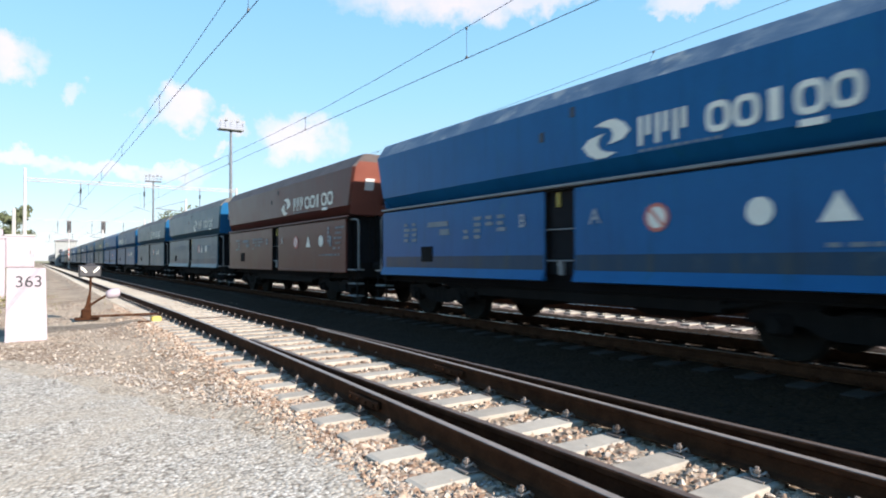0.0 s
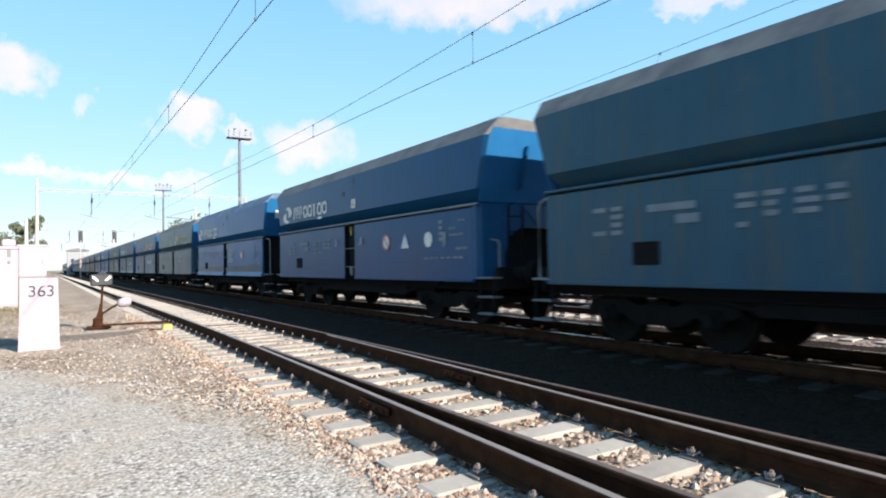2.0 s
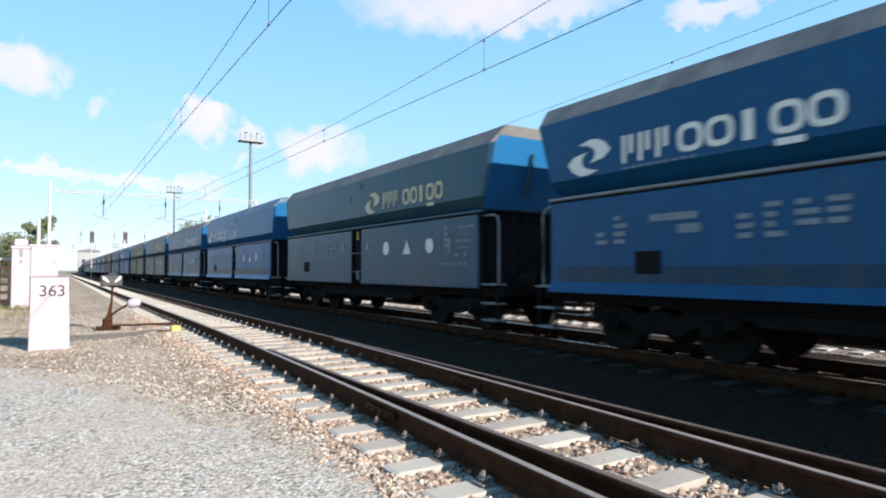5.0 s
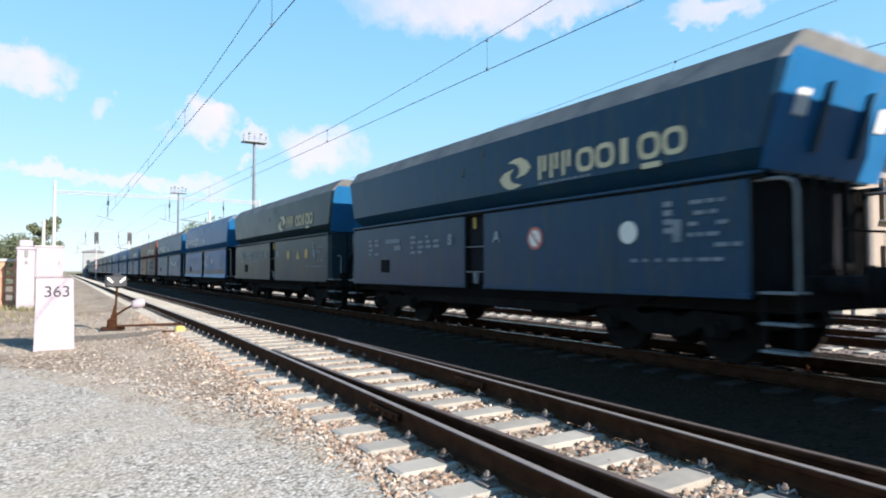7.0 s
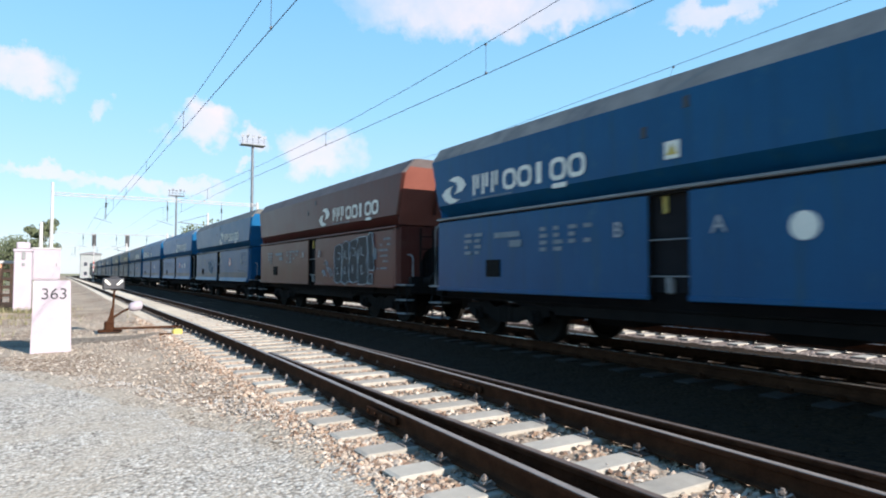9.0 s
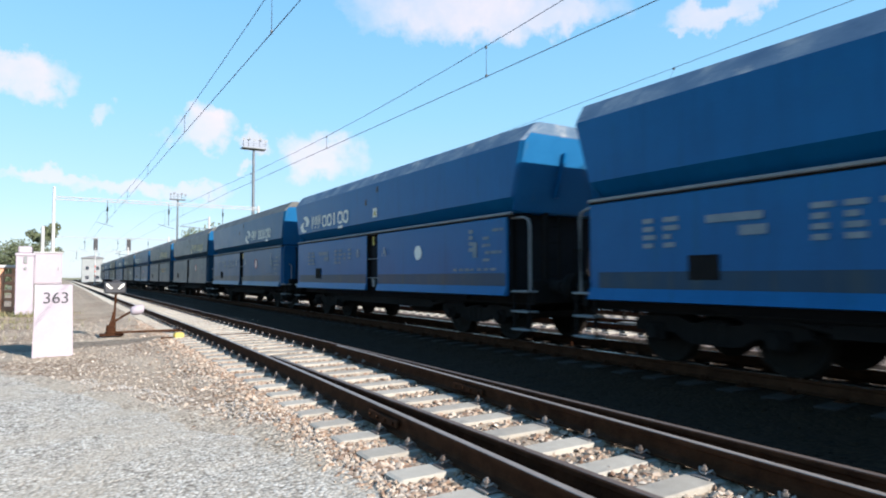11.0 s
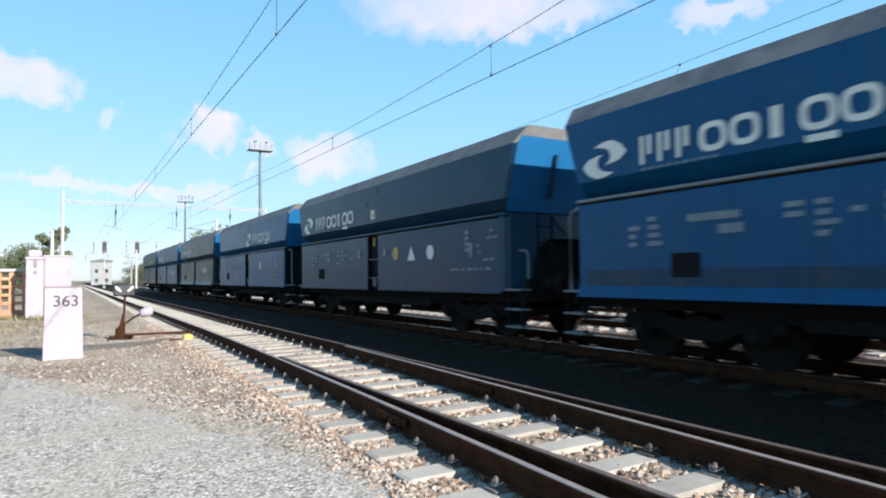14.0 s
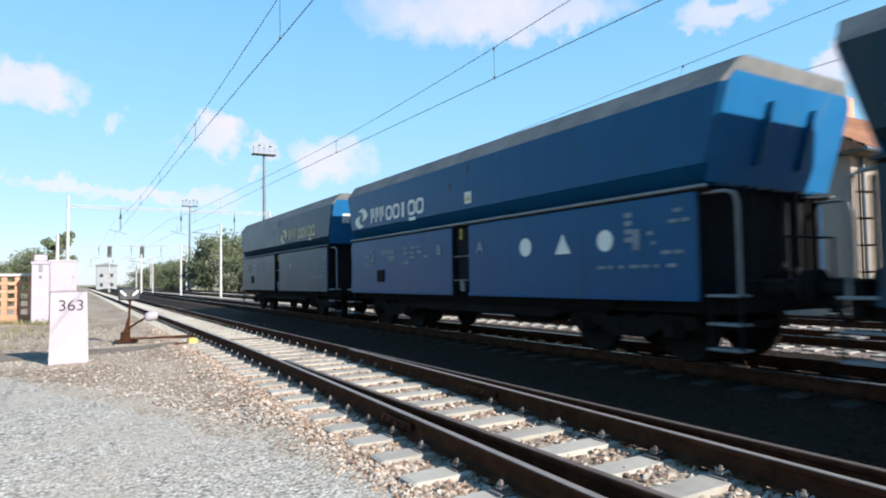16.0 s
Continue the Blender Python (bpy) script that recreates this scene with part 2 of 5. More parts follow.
M = {
    "dust": surface("coal dust", [(0.10, 0.10, 0.095), (0.20, 0.195, 0.18)], 2.0, 0.9, 0, 0.3, 40, stains=(1.2, (0.07, 0.08, 0.09), 0.5, 0.7, (1, 1, 1))),
    "dust_brown": surface("brown roof dust", [(0.075, 0.058, 0.056), (0.15, 0.122, 0.116)], 2.0, 0.9, 0, 0.3, 40),
    "dust_blue": surface("thin dust over blue paint", [(0.035, 0.085, 0.16), (0.10, 0.16, 0.23), (0.30, 0.33, 0.35)], 1.6, 0.8, 0, 0.3, 30, stains=(2.2, (0.32, 0.33, 0.33), 0.56, 0.66, (1, 1, 1))),
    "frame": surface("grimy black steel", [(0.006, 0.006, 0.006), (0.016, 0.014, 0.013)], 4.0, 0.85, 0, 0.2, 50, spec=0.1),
    "frame_grey": surface("grey painted steel", [(0.12, 0.13, 0.14), (0.22, 0.22, 0.21)], 3.0, 0.6, 0, 0.1, 50),
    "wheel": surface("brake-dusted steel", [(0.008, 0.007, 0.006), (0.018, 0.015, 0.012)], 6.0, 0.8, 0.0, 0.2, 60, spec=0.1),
    "end_blue": surface("clean blue end paint", [(0.009, 0.095, 0.225), (0.015, 0.13, 0.29)], 1.2, 0.5, 0, 0.05, 30, spec=0.08, stains=(1.5, (0.06, 0.13, 0.20), 0.58, 0.8, (3, 3, 0.4))),
    "end_brown": surface("clean red-brown end paint", [(0.16, 0.050, 0.036), (0.22, 0.075, 0.052)], 1.2, 0.5, 0, 0.05, 30, spec=0.3),
    "weed": stones_mat("dry weeds", [(0.10, 0.12, 0.04), (0.20, 0.19, 0.08), (0.30, 0.26, 0.14), (0.14, 0.16, 0.06)]),
    # near black: the shade between the wagon ends is in this colour
    "chute": surface("chute steel darkened for shade", [(0.008, 0.009, 0.011), (0.02, 0.02, 0.022)], 2.0, 0.9, 0, 0.2, 40, spec=0.1),
    "spray_dark": surface("dark spray paint", [(0.007, 0.0085, 0.010), (0.016, 0.018, 0.020)], 3.0, 0.7, 0, 0.0, 40),
    "plate_white": surface("white plate enamel", [(0.55, 0.55, 0.53), (0.70, 0.69, 0.66)], 3.0, 0.5, 0, 0.05, 40),
    "spray": surface("grey spray paint", [(0.26, 0.28, 0.30), (0.42, 0.43, 0.43)], 3.0, 0.7, 0, 0.0, 40),
    # dusty beige, made paler as if lit by sky and ground
    "rear_wall": surface("dusty end wall lightened for sky light", [(0.14, 0.12, 0.10), (0.24, 0.205, 0.17)], 2.0, 0.85, 0, 0.15, 40, spec=0.1),
    "gold": surface("yellowed lettering paint", [(0.46, 0.38, 0.22), (0.60, 0.52, 0.34)], 2.5, 0.6, 0, 0.05, 40),
    "cream": surface("cream lettering paint", [(0.60, 0.58, 0.50), (0.78, 0.76, 0.68)], 2.5, 0.6, 0, 0.05, 40),
    "faint": surface("weathered lettering paint", [(0.10, 0.14, 0.17), (0.24, 0.26, 0.27)], 3.0, 0.7, 0, 0.05, 40),
    "red": surface("faded red paint", [(0.42, 0.10, 0.08), (0.55, 0.16, 0.12)], 4.0, 0.6, 0, 0.05, 40),
    "ochre": surface("ochre sign paint", [(0.42, 0.25, 0.07), (0.54, 0.34, 0.12)], 5.0, 0.6, 0, 0.1, 50),
    "yellow": surface("yellow paint", [(0.40, 0.30, 0.06), (0.52, 0.40, 0.10)], 5.0, 0.6, 0, 0.1, 50),
    "white": surface("white paint", [(0.31, 0.268, 0.298), (0.37, 0.325, 0.355)], 2.0, 0.7, 0, 0.1, 30, stains=(1.5, (0.5, 0.46, 0.42), 0.6, 0.8, (2, 2, 0.6))),
    "black": surface("black paint", [(0.015, 0.015, 0.018), (0.04, 0.04, 0.045)], 4.0, 0.55, 0, 0.05, 40),
    "rust": surface("rusted rail steel", [(0.020, 0.0080, 0.0044), (0.046, 0.0195, 0.0098), (0.076, 0.0335, 0.0175)], 6.0, 0.85, 0.0, 0.35, 70, spec=0.05),
    "steel": surface("worn running surface", [(0.20, 0.165, 0.14), (0.32, 0.275, 0.24)], 5.0, 0.5, 0.3, 0.05, 60),
    "polished": surface("polished running surface", [(0.30, 0.28, 0.26), (0.42, 0.40, 0.38)], 5.0, 0.28, 1.0, 0.03, 60),
    "dullsteel": surface("dull running surface", [(0.10, 0.07, 0.055), (0.20, 0.15, 0.12)], 5.0, 0.55, 0.4, 0.05, 60),
    "concrete": surface("sleeper concrete", [(0.25, 0.225, 0.185), (0.37, 0.34, 0.285)], 5.0, 0.9, 0, 0.5, 90, spread=0.25, stains=(3.0, (0.22, 0.18, 0.14), 0.58, 0.78, (1, 1, 1))),
    # darkened copy of the sleeper concrete: shade beneath the train as colour
    "shaded_concrete": surface("sleeper concrete darkened for shade", [(0.012, 0.0085, 0.006), (0.025, 0.019, 0.0135)], 5.0, 0.9, 0, 0.5, 90, spread=0.25),
    "clip": surface("fastening steel", [(0.085, 0.055, 0.040), (0.26, 0.22, 0.19)], 20.0, 0.55, 0.3, 0.1, 80, spread=0.3),
    "ballast": stony("brown ballast", [(0.14, 0.092, 0.060), (0.30, 0.225, 0.16), (0.22, 0.155, 0.105), (0.45, 0.37, 0.285), (0.27, 0.20, 0.14)], 0.045, 0.8, 0.02, (0.45, (0.37, 0.31, 0.235), 0.65)),
    # dark ballast; the browns are lowered further for the train's shadow
    "oiled": stony("dark ballast with painted shadow", [(0.011, 0.0060, 0.0024), (0.024, 0.0136, 0.0056), (0.0165, 0.0092, 0.0038), (0.034, 0.0198, 0.0088)], 0.06, 0.8, 0.03, (0.5, (0.019, 0.0112, 0.0052), 0.5)),
    "grey_ballast": stony("pale ballast", [(0.13, 0.095, 0.078), (0.28, 0.225, 0.19), (0.20, 0.15, 0.125), (0.34, 0.29, 0.25)], 0.06, 0.8, 0.03),
    "path": stony("grey chippings", [(0.17, 0.152, 0.125), (0.44, 0.41, 0.35), (0.32, 0.295, 0.25), (0.60, 0.56, 0.49), (0.40, 0.355, 0.29)], 0.032, 0.8, 0.012, (1.3, (0.37, 0.32, 0.25), 0.6)),
    "mixed": stony("mixed dusty gravel", [(0.17, 0.135, 0.095), (0.40, 0.345, 0.27), (0.30, 0.245, 0.185), (0.54, 0.48, 0.39), (0.36, 0.30, 0.22)], 0.038, 0.8, 0.015, (0.9, (0.37, 0.32, 0.25), 0.6)),
    "asphalt": surface("worn asphalt", [(0.17, 0.17, 0.17), (0.27, 0.265, 0.26)], 1.0, 0.92, 0, 0.5, 90, stains=(0.8, (0.36, 0.35, 0.33), 0.5, 0.7, (1, 1, 1))),
    "soil": stony("dark trodden soil", [(0.13, 0.105, 0.08), (0.22, 0.18, 0.14), (0.17, 0.14, 0.11)], 0.04, 0.6, 0.015, (0.8, (0.20, 0.17, 0.13), 0.5)),
    "grass": surface("dry grass ground", [(0.10, 0.11, 0.045), (0.20, 0.18, 0.09), (0.26, 0.22, 0.13)], 0.6, 0.95, 0, 0.6, 25),
    "brick": surface("orange brick", [(0.40, 0.19, 0.11), (0.52, 0.27, 0.165)], 8.0, 0.85, 0, 0.3, 70, spread=0.4),
    "galv": surface("galvanised steel", [(0.08, 0.092, 0.105), (0.14, 0.155, 0.17)], 4.0, 0.5, 0.4, 0.05, 40),
    "pole_white": surface("pale concrete pole", [(0.36, 0.35, 0.34), (0.46, 0.45, 0.44)], 1.0, 0.8, 0, 0.1, 30),
    "wire": surface("contact wire", [(0.04, 0.045, 0.05), (0.08, 0.085, 0.09)], 4.0, 0.6, 0.5, 0.0, 40),
    "bark": surface("bark", [(0.06, 0.045, 0.03), (0.12, 0.09, 0.06)], 6.0, 0.9, 0, 0.6, 40),
    "stones": stones_mat("ballast stones", [(0.14, 0.075, 0.045), (0.28, 0.18, 0.115), (0.46, 0.365, 0.27), (0.19, 0.11, 0.066), (0.56, 0.48, 0.39), (0.30, 0.20, 0.13)]),
    "shoulder_stones": stones_mat("beige stones", [(0.19, 0.155, 0.118), (0.36, 0.305, 0.24), (0.50, 0.44, 0.36), (0.26, 0.215, 0.165), (0.62, 0.56, 0.485)]),
    "pebbles": stones_mat("grey pebbles", [(0.24, 0.235, 0.22), (0.42, 0.41, 0.385), (0.32, 0.30, 0.27), (0.56, 0.545, 0.51)]),
    "leaf": stones_mat("leaves", [(0.045, 0.070, 0.030), (0.080, 0.115, 0.050), (0.105, 0.14, 0.065), (0.060, 0.088, 0.040)]),
    "render": surface("pale wall render", [(0.23, 0.185, 0.145), (0.30, 0.25, 0.20)], 1.0, 0.9, 0, 0.2, 40),
    "far_wall": surface("weathered grey wall", [(0.20, 0.22, 0.22), (0.30, 0.31, 0.30)], 1.0, 0.9, 0, 0.2, 40),
    "tile": surface("weathered red roof tile", [(0.20, 0.085, 0.045), (0.32, 0.15, 0.08)], 3.0, 0.85, 0, 0.2, 40, spread=0.3),
    "roof": surface("grey roofing", [(0.12, 0.12, 0.13), (0.20, 0.20, 0.21)], 2.0, 0.8, 0, 0.2, 40),
    "glass": surface("dark window glass", [(0.03, 0.04, 0.05), (0.05, 0.06, 0.07)], 1.0, 0.1, 0, 0.0, 40),
}


# ---- mesh helpers ----
class Shape:
    """Collects verts and faces of one part."""

    def __init__(self):
        self.v, self.f = [], []

    def add(self, verts, faces):
        o = len(self.v)
        self.v += [tuple(p) for p in verts]
        self.f += [tuple(i + o for i in f) for f in faces]
        return self

    def box(self, cx, cy, cz, sx, sy, sz, rz=0.0, rx=0.0, c=0.0):
        """A box with its size, turned, with chamfered upright and top edges when c > 0."""
        hx, hy, hz = sx / 2, sy / 2, sz / 2
        if c > 0:
            rings = []
            for z, k in ((-hz, c), (-hz + c, 0), (hz - c, 0), (hz, c)):
                x, y = hx - k, hy - k
                d = c
                rings.append([(x - d, -y, z), (x, -y + d, z), (x, y - d, z), (x - d, y, z), (-x + d, y, z), (-x, y - d, z), (-x, -y + d, z), (-x + d, -y, z)])
            v = [p for r in rings for p in r]
            f = [tuple(range(7, -1, -1)), tuple(range(24, 32))]
            for r in range(3):
                for i in range(8):
                    j = (i + 1) % 8
                    f.append((r * 8 + i, r * 8 + j, r * 8 + 8 + j, r * 8 + 8 + i))
        else:
            v = [(x, y, z) for z in (-hz, hz) for x, y in ((-hx, -hy), (hx, -hy), (hx, hy), (-hx, hy))]
            f = [(3, 2, 1, 0), (4, 5, 6, 7), (0, 1, 5, 4), (1, 2, 6, 5), (2, 3, 7, 6), (3, 0, 4, 7)]
        m = pose(cx, cy, cz, math.degrees(rx), 0, math.degrees(rz))
        return self.add([m @ Vector(p) for p in v], f)

    def loft(self, rings, cap=True):
        n = len(rings[0])
        v = [p for r in rings for p in r]
        f = []
        for r in range(len(rings) - 1):
            for i in range(n):
                j = (i + 1) % n
                f.append((r * n + i, r * n + j, (r + 1) * n + j, (r + 1) * n + i))
        if cap:
            f += [tuple(range(n - 1, -1, -1)), tuple(range((len(rings) - 1) * n, len(rings) * n))]
        return self.add(v, f)

    def rod(self, a, b, r, r2=None, n=10):
        a, b = Vector(a), Vector(b)
        q = (b - a).to_track_quat("Z", "Y")
        r2 = r if r2 is None else r2
        rings = [[p + q @ Vector((math.cos(t) * k, math.sin(t) * k, 0)) for t in [2 * math.pi * i / n for i in range(n)]] for p, k in ((a, r), (b, r2))]
        return self.loft(rings)

    def tube(self, pts, r, n=8):
        pts = [Vector(p) for p in pts]
        rings = []
        for i, p in enumerate(pts):
            d = (pts[min(i + 1, len(pts) - 1)] - pts[max(i - 1, 0)]).normalized()
            q = d.to_track_quat("Z", "Y")
            rings.append([p + q @ Vector((math.cos(t) * r, math.sin(t) * r, 0)) for t in [2 * math.pi * k / n for k in range(n)]])
        return self.loft(rings)

    def prism(self, outline, axis, lo, hi):
        """An outline of (a, b) pushed along axis: x -> (y, z), y -> (x, z), z -> (x, y)."""
        def at(p, w):
            return {"x": (w, p[0], p[1]), "y": (p[0], w, p[1]), "z": (p[0], p[1], w)}[axis]
        return self.loft([[at(p, lo) for p in outline], [at(p, hi) for p in outline]])

    def mesh(self, name):
        me = bpy.data.meshes.new(name)
        me.from_pydata(self.v, [], self.f)
        bm = bmesh.new()
        bm.from_mesh(me)
        bmesh.ops.recalc_face_normals(bm, faces=bm.faces)
        bm.to_mesh(me)
        bm.free()
        return me


def part(name, shape, material, parent=None, label="", smooth=False, at=None):
    me = shape if isinstance(shape, bpy.types.Mesh) else shape.mesh(name)
    if not me.materials:
        me.materials.append(material)
    if smooth:
        me.shade_smooth()
    ob = new(name, me)
    if parent is not None:
        ob.parent = parent
    if at is not None:
        ob.matrix_basis = at
    if label:
        ob["label"] = label
    return ob


def thing(name, label, category, group="", kind="", at=None):
    ob = new(name)
    ob.empty_display_size = 0.2
    if at is not None:
        ob.matrix_basis = at
    return tagged(ob, label, category, group, kind)


# ---- plan: the tracks run along y; heights are from the rail heads ----
XR, GAUGE, TOE, CURVE = 4.40, 1.507, 17.9, 357.0
TRAIN_X, PITCH = 8.47, 13.86
TRACK3_X, TRACK4_X = 13.25, 18.0


def turn_out(y):
    """How far the branching track has moved aside at y."""
    return max(0.0, TOE - y) ** 2 / (2 * CURVE)


def ground_height(x, y):
    pts = [(-60, -0.34), (0.5, -0.31), (1.6, -0.29), (2.0, -0.225), (5.1, -0.225), (5.7, -0.30), (6.6, -0.30), (7.1, -0.225), (9.9, -0.225), (10.6, -0.30), (11.6, -0.27), (12.0, -0.225), (19.6, -0.225), (21, -0.4), (400, -0.5)]
    for (a, za), (b, zb) in zip(pts, pts[1:]):
        if a <= x <= b:
            return za + (zb - za) * (x - a) / (b - a)
    return pts[0][1] if x < pts[0][0] else pts[-1][1]


def sheet(name, xs, ys, height, material, rough=0.0):
    nx = len(xs)
    v = [(x, y, height(x, y) + (rough * noise.noise((x * 4, y * 4, 0.3)) + rough * 0.6 * noise.noise((x * 13, y * 13, 1.7)) if rough else 0)) for y in ys for x in xs]
    f = [(j * nx + i, j * nx + i + 1, (j + 1) * nx + i + 1, (j + 1) * nx + i) for j in range(len(ys) - 1) for i in range(nx - 1)]
    return part(name, Shape().add(v, f), material, smooth=True)


def spans(*stretches):
    out = []
    for a, b, step in stretches:
        n = max(1, round((b - a) / step))
        out += [a + (b - a) * i / n for i in range(n)]
    return out + [stretches[-1][1]]


# ground: one sheet to the horizon, with strips of stone laid on it
tagged(sheet("ground", spans((-2500, -60, 400), (-60, -4, 8), (-4, 20, 2), (20, 60, 8), (60, 2500, 400)), spans((-600, -20, 80), (-20, 60, 4), (60, 3500, 200)),
             lambda x, y: ground_height(x, y) - 0.16, M["grass"]), "flat dry grassy railway ground", "ground", kind="structure")
tagged(sheet("ballast_bed", spans((-4, 0, 0.5), (0, 6.1, 0.09)), spans((-12, 1.5, 0.8), (1.5, 22, 0.09), (22, 60, 0.6), (60, 420, 6)), ground_height, M["ballast"], 0.022),
       "brown stone ballast beside the rails", "ballast", kind="structure")
# dark strip beside and under the train, with its shadow put into the colour
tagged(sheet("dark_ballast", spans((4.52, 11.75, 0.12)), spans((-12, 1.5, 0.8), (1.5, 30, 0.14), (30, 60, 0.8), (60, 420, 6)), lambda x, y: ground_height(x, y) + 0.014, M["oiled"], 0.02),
       "dark ballast under the train, its shadow in the colour", "ballast", kind="structure")
tagged(sheet("pale_ballast", spans((11.7, 24, 0.5)), spans((-12, 60, 1.5), (60, 420, 8)), lambda x, y: ground_height(x, y) + 0.012, M["grey_ballast"], 0.02),
       "pale sunlit ballast of the farther tracks", "ballast", kind="structure")


def path_edge(y):
    pts = [(-12, 1.9), (2, 1.86), (4, 1.86), (5.5, 1.72), (7, 1.25), (9, 0.45), (11, -0.2), (13, -1.2), (14.2, -2.6)]
    for (a, xa), (b, xb) in zip(pts, pts[1:]):
        if a <= y <= b:
            return xa + (xb - xa) * (y - a) / (b - a) + 0.22 * noise.noise((y * 1.6, 3.3, 0)) + 0.10 * noise.noise((y * 7, 1.3, 0)) + 0.06 * noise.noise((y * 21, 1.3, 0))
    return pts[-1][1]


def build_path(name, ys, left, edge, lift, material):
    v, f, n = [], [], 40
    for y in ys:
        e = edge(y)
        for i in range(n + 1):
            x = left + (e - left) * (i / n) ** 0.6
            v.append((x, y, ground_height(x, y) + lift + 0.012 * noise.noise((x * 3, y * 3, 0)) - (0.02 if i == n else 0)))
    for j in range(len(ys) - 1):
        for i in range(n):
            f.append((j * (n + 1) + i, j * (n + 1) + i + 1, (j + 1) * (n + 1) + i + 1, (j + 1) * (n + 1) + i))
    return part(name, Shape().add(v, f), material, smooth=True)


tagged(build_path("gravel_path", spans((-12, 1.5, 0.8), (1.5, 14.1, 0.1)), -14.0, path_edge, 0.028, M["path"]), "light grey fine gravel path", "path", kind="structure")
tagged(build_path("worn_gravel", spans((-12, 1.5, 0.8), (1.5, 14.1, 0.08)), -14.0,
                  lambda y: min(path_edge(y) + 0.45 + 0.28 * noise.noise((y * 1.1, 5.7, 0)) + 0.14 * noise.noise((y * 5, 2.7, 0)) + 0.07 * noise.noise((y * 19, 2.7, 0)), 2.0), 0.016, M["mixed"]),
       "dusty mixed gravel beside the path", "path", kind="structure")
tagged(build_path("asphalt_road", spans((6.5, 14.5, 0.12)), -16.0, lambda y: -0.75 - 0.30 * abs(y - 9.5) + 0.12 * noise.noise((y * 1.7, 8.3, 0)), 0.045, M["asphalt"]),
       "worn grey asphalt edge of a yard", "road", kind="structure")

# ---- tracks ----
RAIL = [(-0.075, -0.172), (0.075, -0.172), (0.075, -0.162), (0.02, -0.145), (0.009, -0.13), (0.009, -0.05), (0.034, -0.038), (0.036, -0.008), (0.028, 0.0), (-0.028, 0.0), (-0.036, -0.008), (-0.034, -0.038), (-0.009, -0.05), (-0.009, -0.13), (-0.02, -0.145), (-0.075, -0.162)]


def build_rail(parent, line, ys, head, label=""):
    s = Shape()
    s.loft([[(line(y) + a, y, b) for a, b in RAIL] for y in ys])
    rail = part("rail", s, M["rust"], parent, label)
    h = Shape()
    h.loft([[(line(y) + a, y, b) for a, b in ((-0.031, -0.004), (-0.026, 0.003), (0.026, 0.003), (0.031, -0.004))] for y in ys])
    part("rail_head", h, M[head], rail, "worn bright running surface" if head in ("steel", "polished") else "dull rusted running surface")
    return rail


FAR = spans((-12, 20, 0.5), (20, 60, 4), (60, 420, 20))
NEAR = spans((-12, TOE, 0.4))
track_1 = thing("track", "rusty railway turnout on concrete sleepers in brown ballast", "railway track", "railway tracks", "structure")
build_rail(track_1, lambda y: XR - GAUGE - turn_out(y), FAR, "steel")
build_rail(track_1, lambda y: XR, FAR, "dullsteel")
build_rail(track_1, lambda y: XR - GAUGE, [y for y in NEAR if y < 10.2], "dullsteel", "rusted straight switch blade")
build_rail(track_1, lambda y: XR - turn_out(y), [y for y in NEAR if y < 10.8], "steel", "bright curved switch blade")
for x0, y0 in ((XR - GAUGE - 0.055, 5.35), (XR - 0.055, 6.2)):
    s = Shape().box(0, 0, 0, 0.03, 0.62, 0.075, c=0.008)
    for i in range(4):
        s.rod((0, -0.24 + 0.16 * i, 0), (-0.035, -0.24 + 0.16 * i, 0), 0.016)
    part("fishplate", s, M["rust"], track_1, "bolted joint plate", at=pose(x0 - turn_out(y0), y0, -0.085))


def sleeper_mesh(length):
    h = length / 2
    out = [(-0.14, -0.17), (0.14, -0.17), (0.125, -0.008), (0.115, 0.0), (-0.115, 0.0), (-0.125, -0.008)]
    s = Shape()
    s.loft([[(x, a * k, b - d) for a, b in out] for x, k, d in ((-h, 0.93, 0.012), (-h + 0.03, 1, 0), (h - 0.03, 1, 0), (h, 0.93, 0.012))])
    return s.mesh("sleeper")


def fastener_mesh():
    """A base plate with a clip and a bolt on each side of the rail."""
    s = Shape().box(0, 0, 0.006, 0.36, 0.15, 0.014, c=0.003)
    for sx in (-1, 1):
        s.tube([(sx * 0.07, -0.045, 0.02), (sx * 0.11, -0.05, 0.055), (sx * 0.145, -0.02, 0.03), (sx * 0.145, 0.02, 0.03), (sx * 0.11, 0.05, 0.055), (sx * 0.07, 0.045, 0.02)], 0.011, 5)
        s.rod((sx * 0.125, 0, 0.01), (sx * 0.125, 0, 0.085), 0.013, n=6)
        s.rod((sx * 0.125, 0, 0.05), (sx * 0.125, 0, 0.068), 0.026, n=6)
    return s.mesh("fastener")


FASTENER, DARK_FASTENER = fastener_mesh(), fastener_mesh()
SLEEPER_TOP = -0.19
rng = random.Random(5)


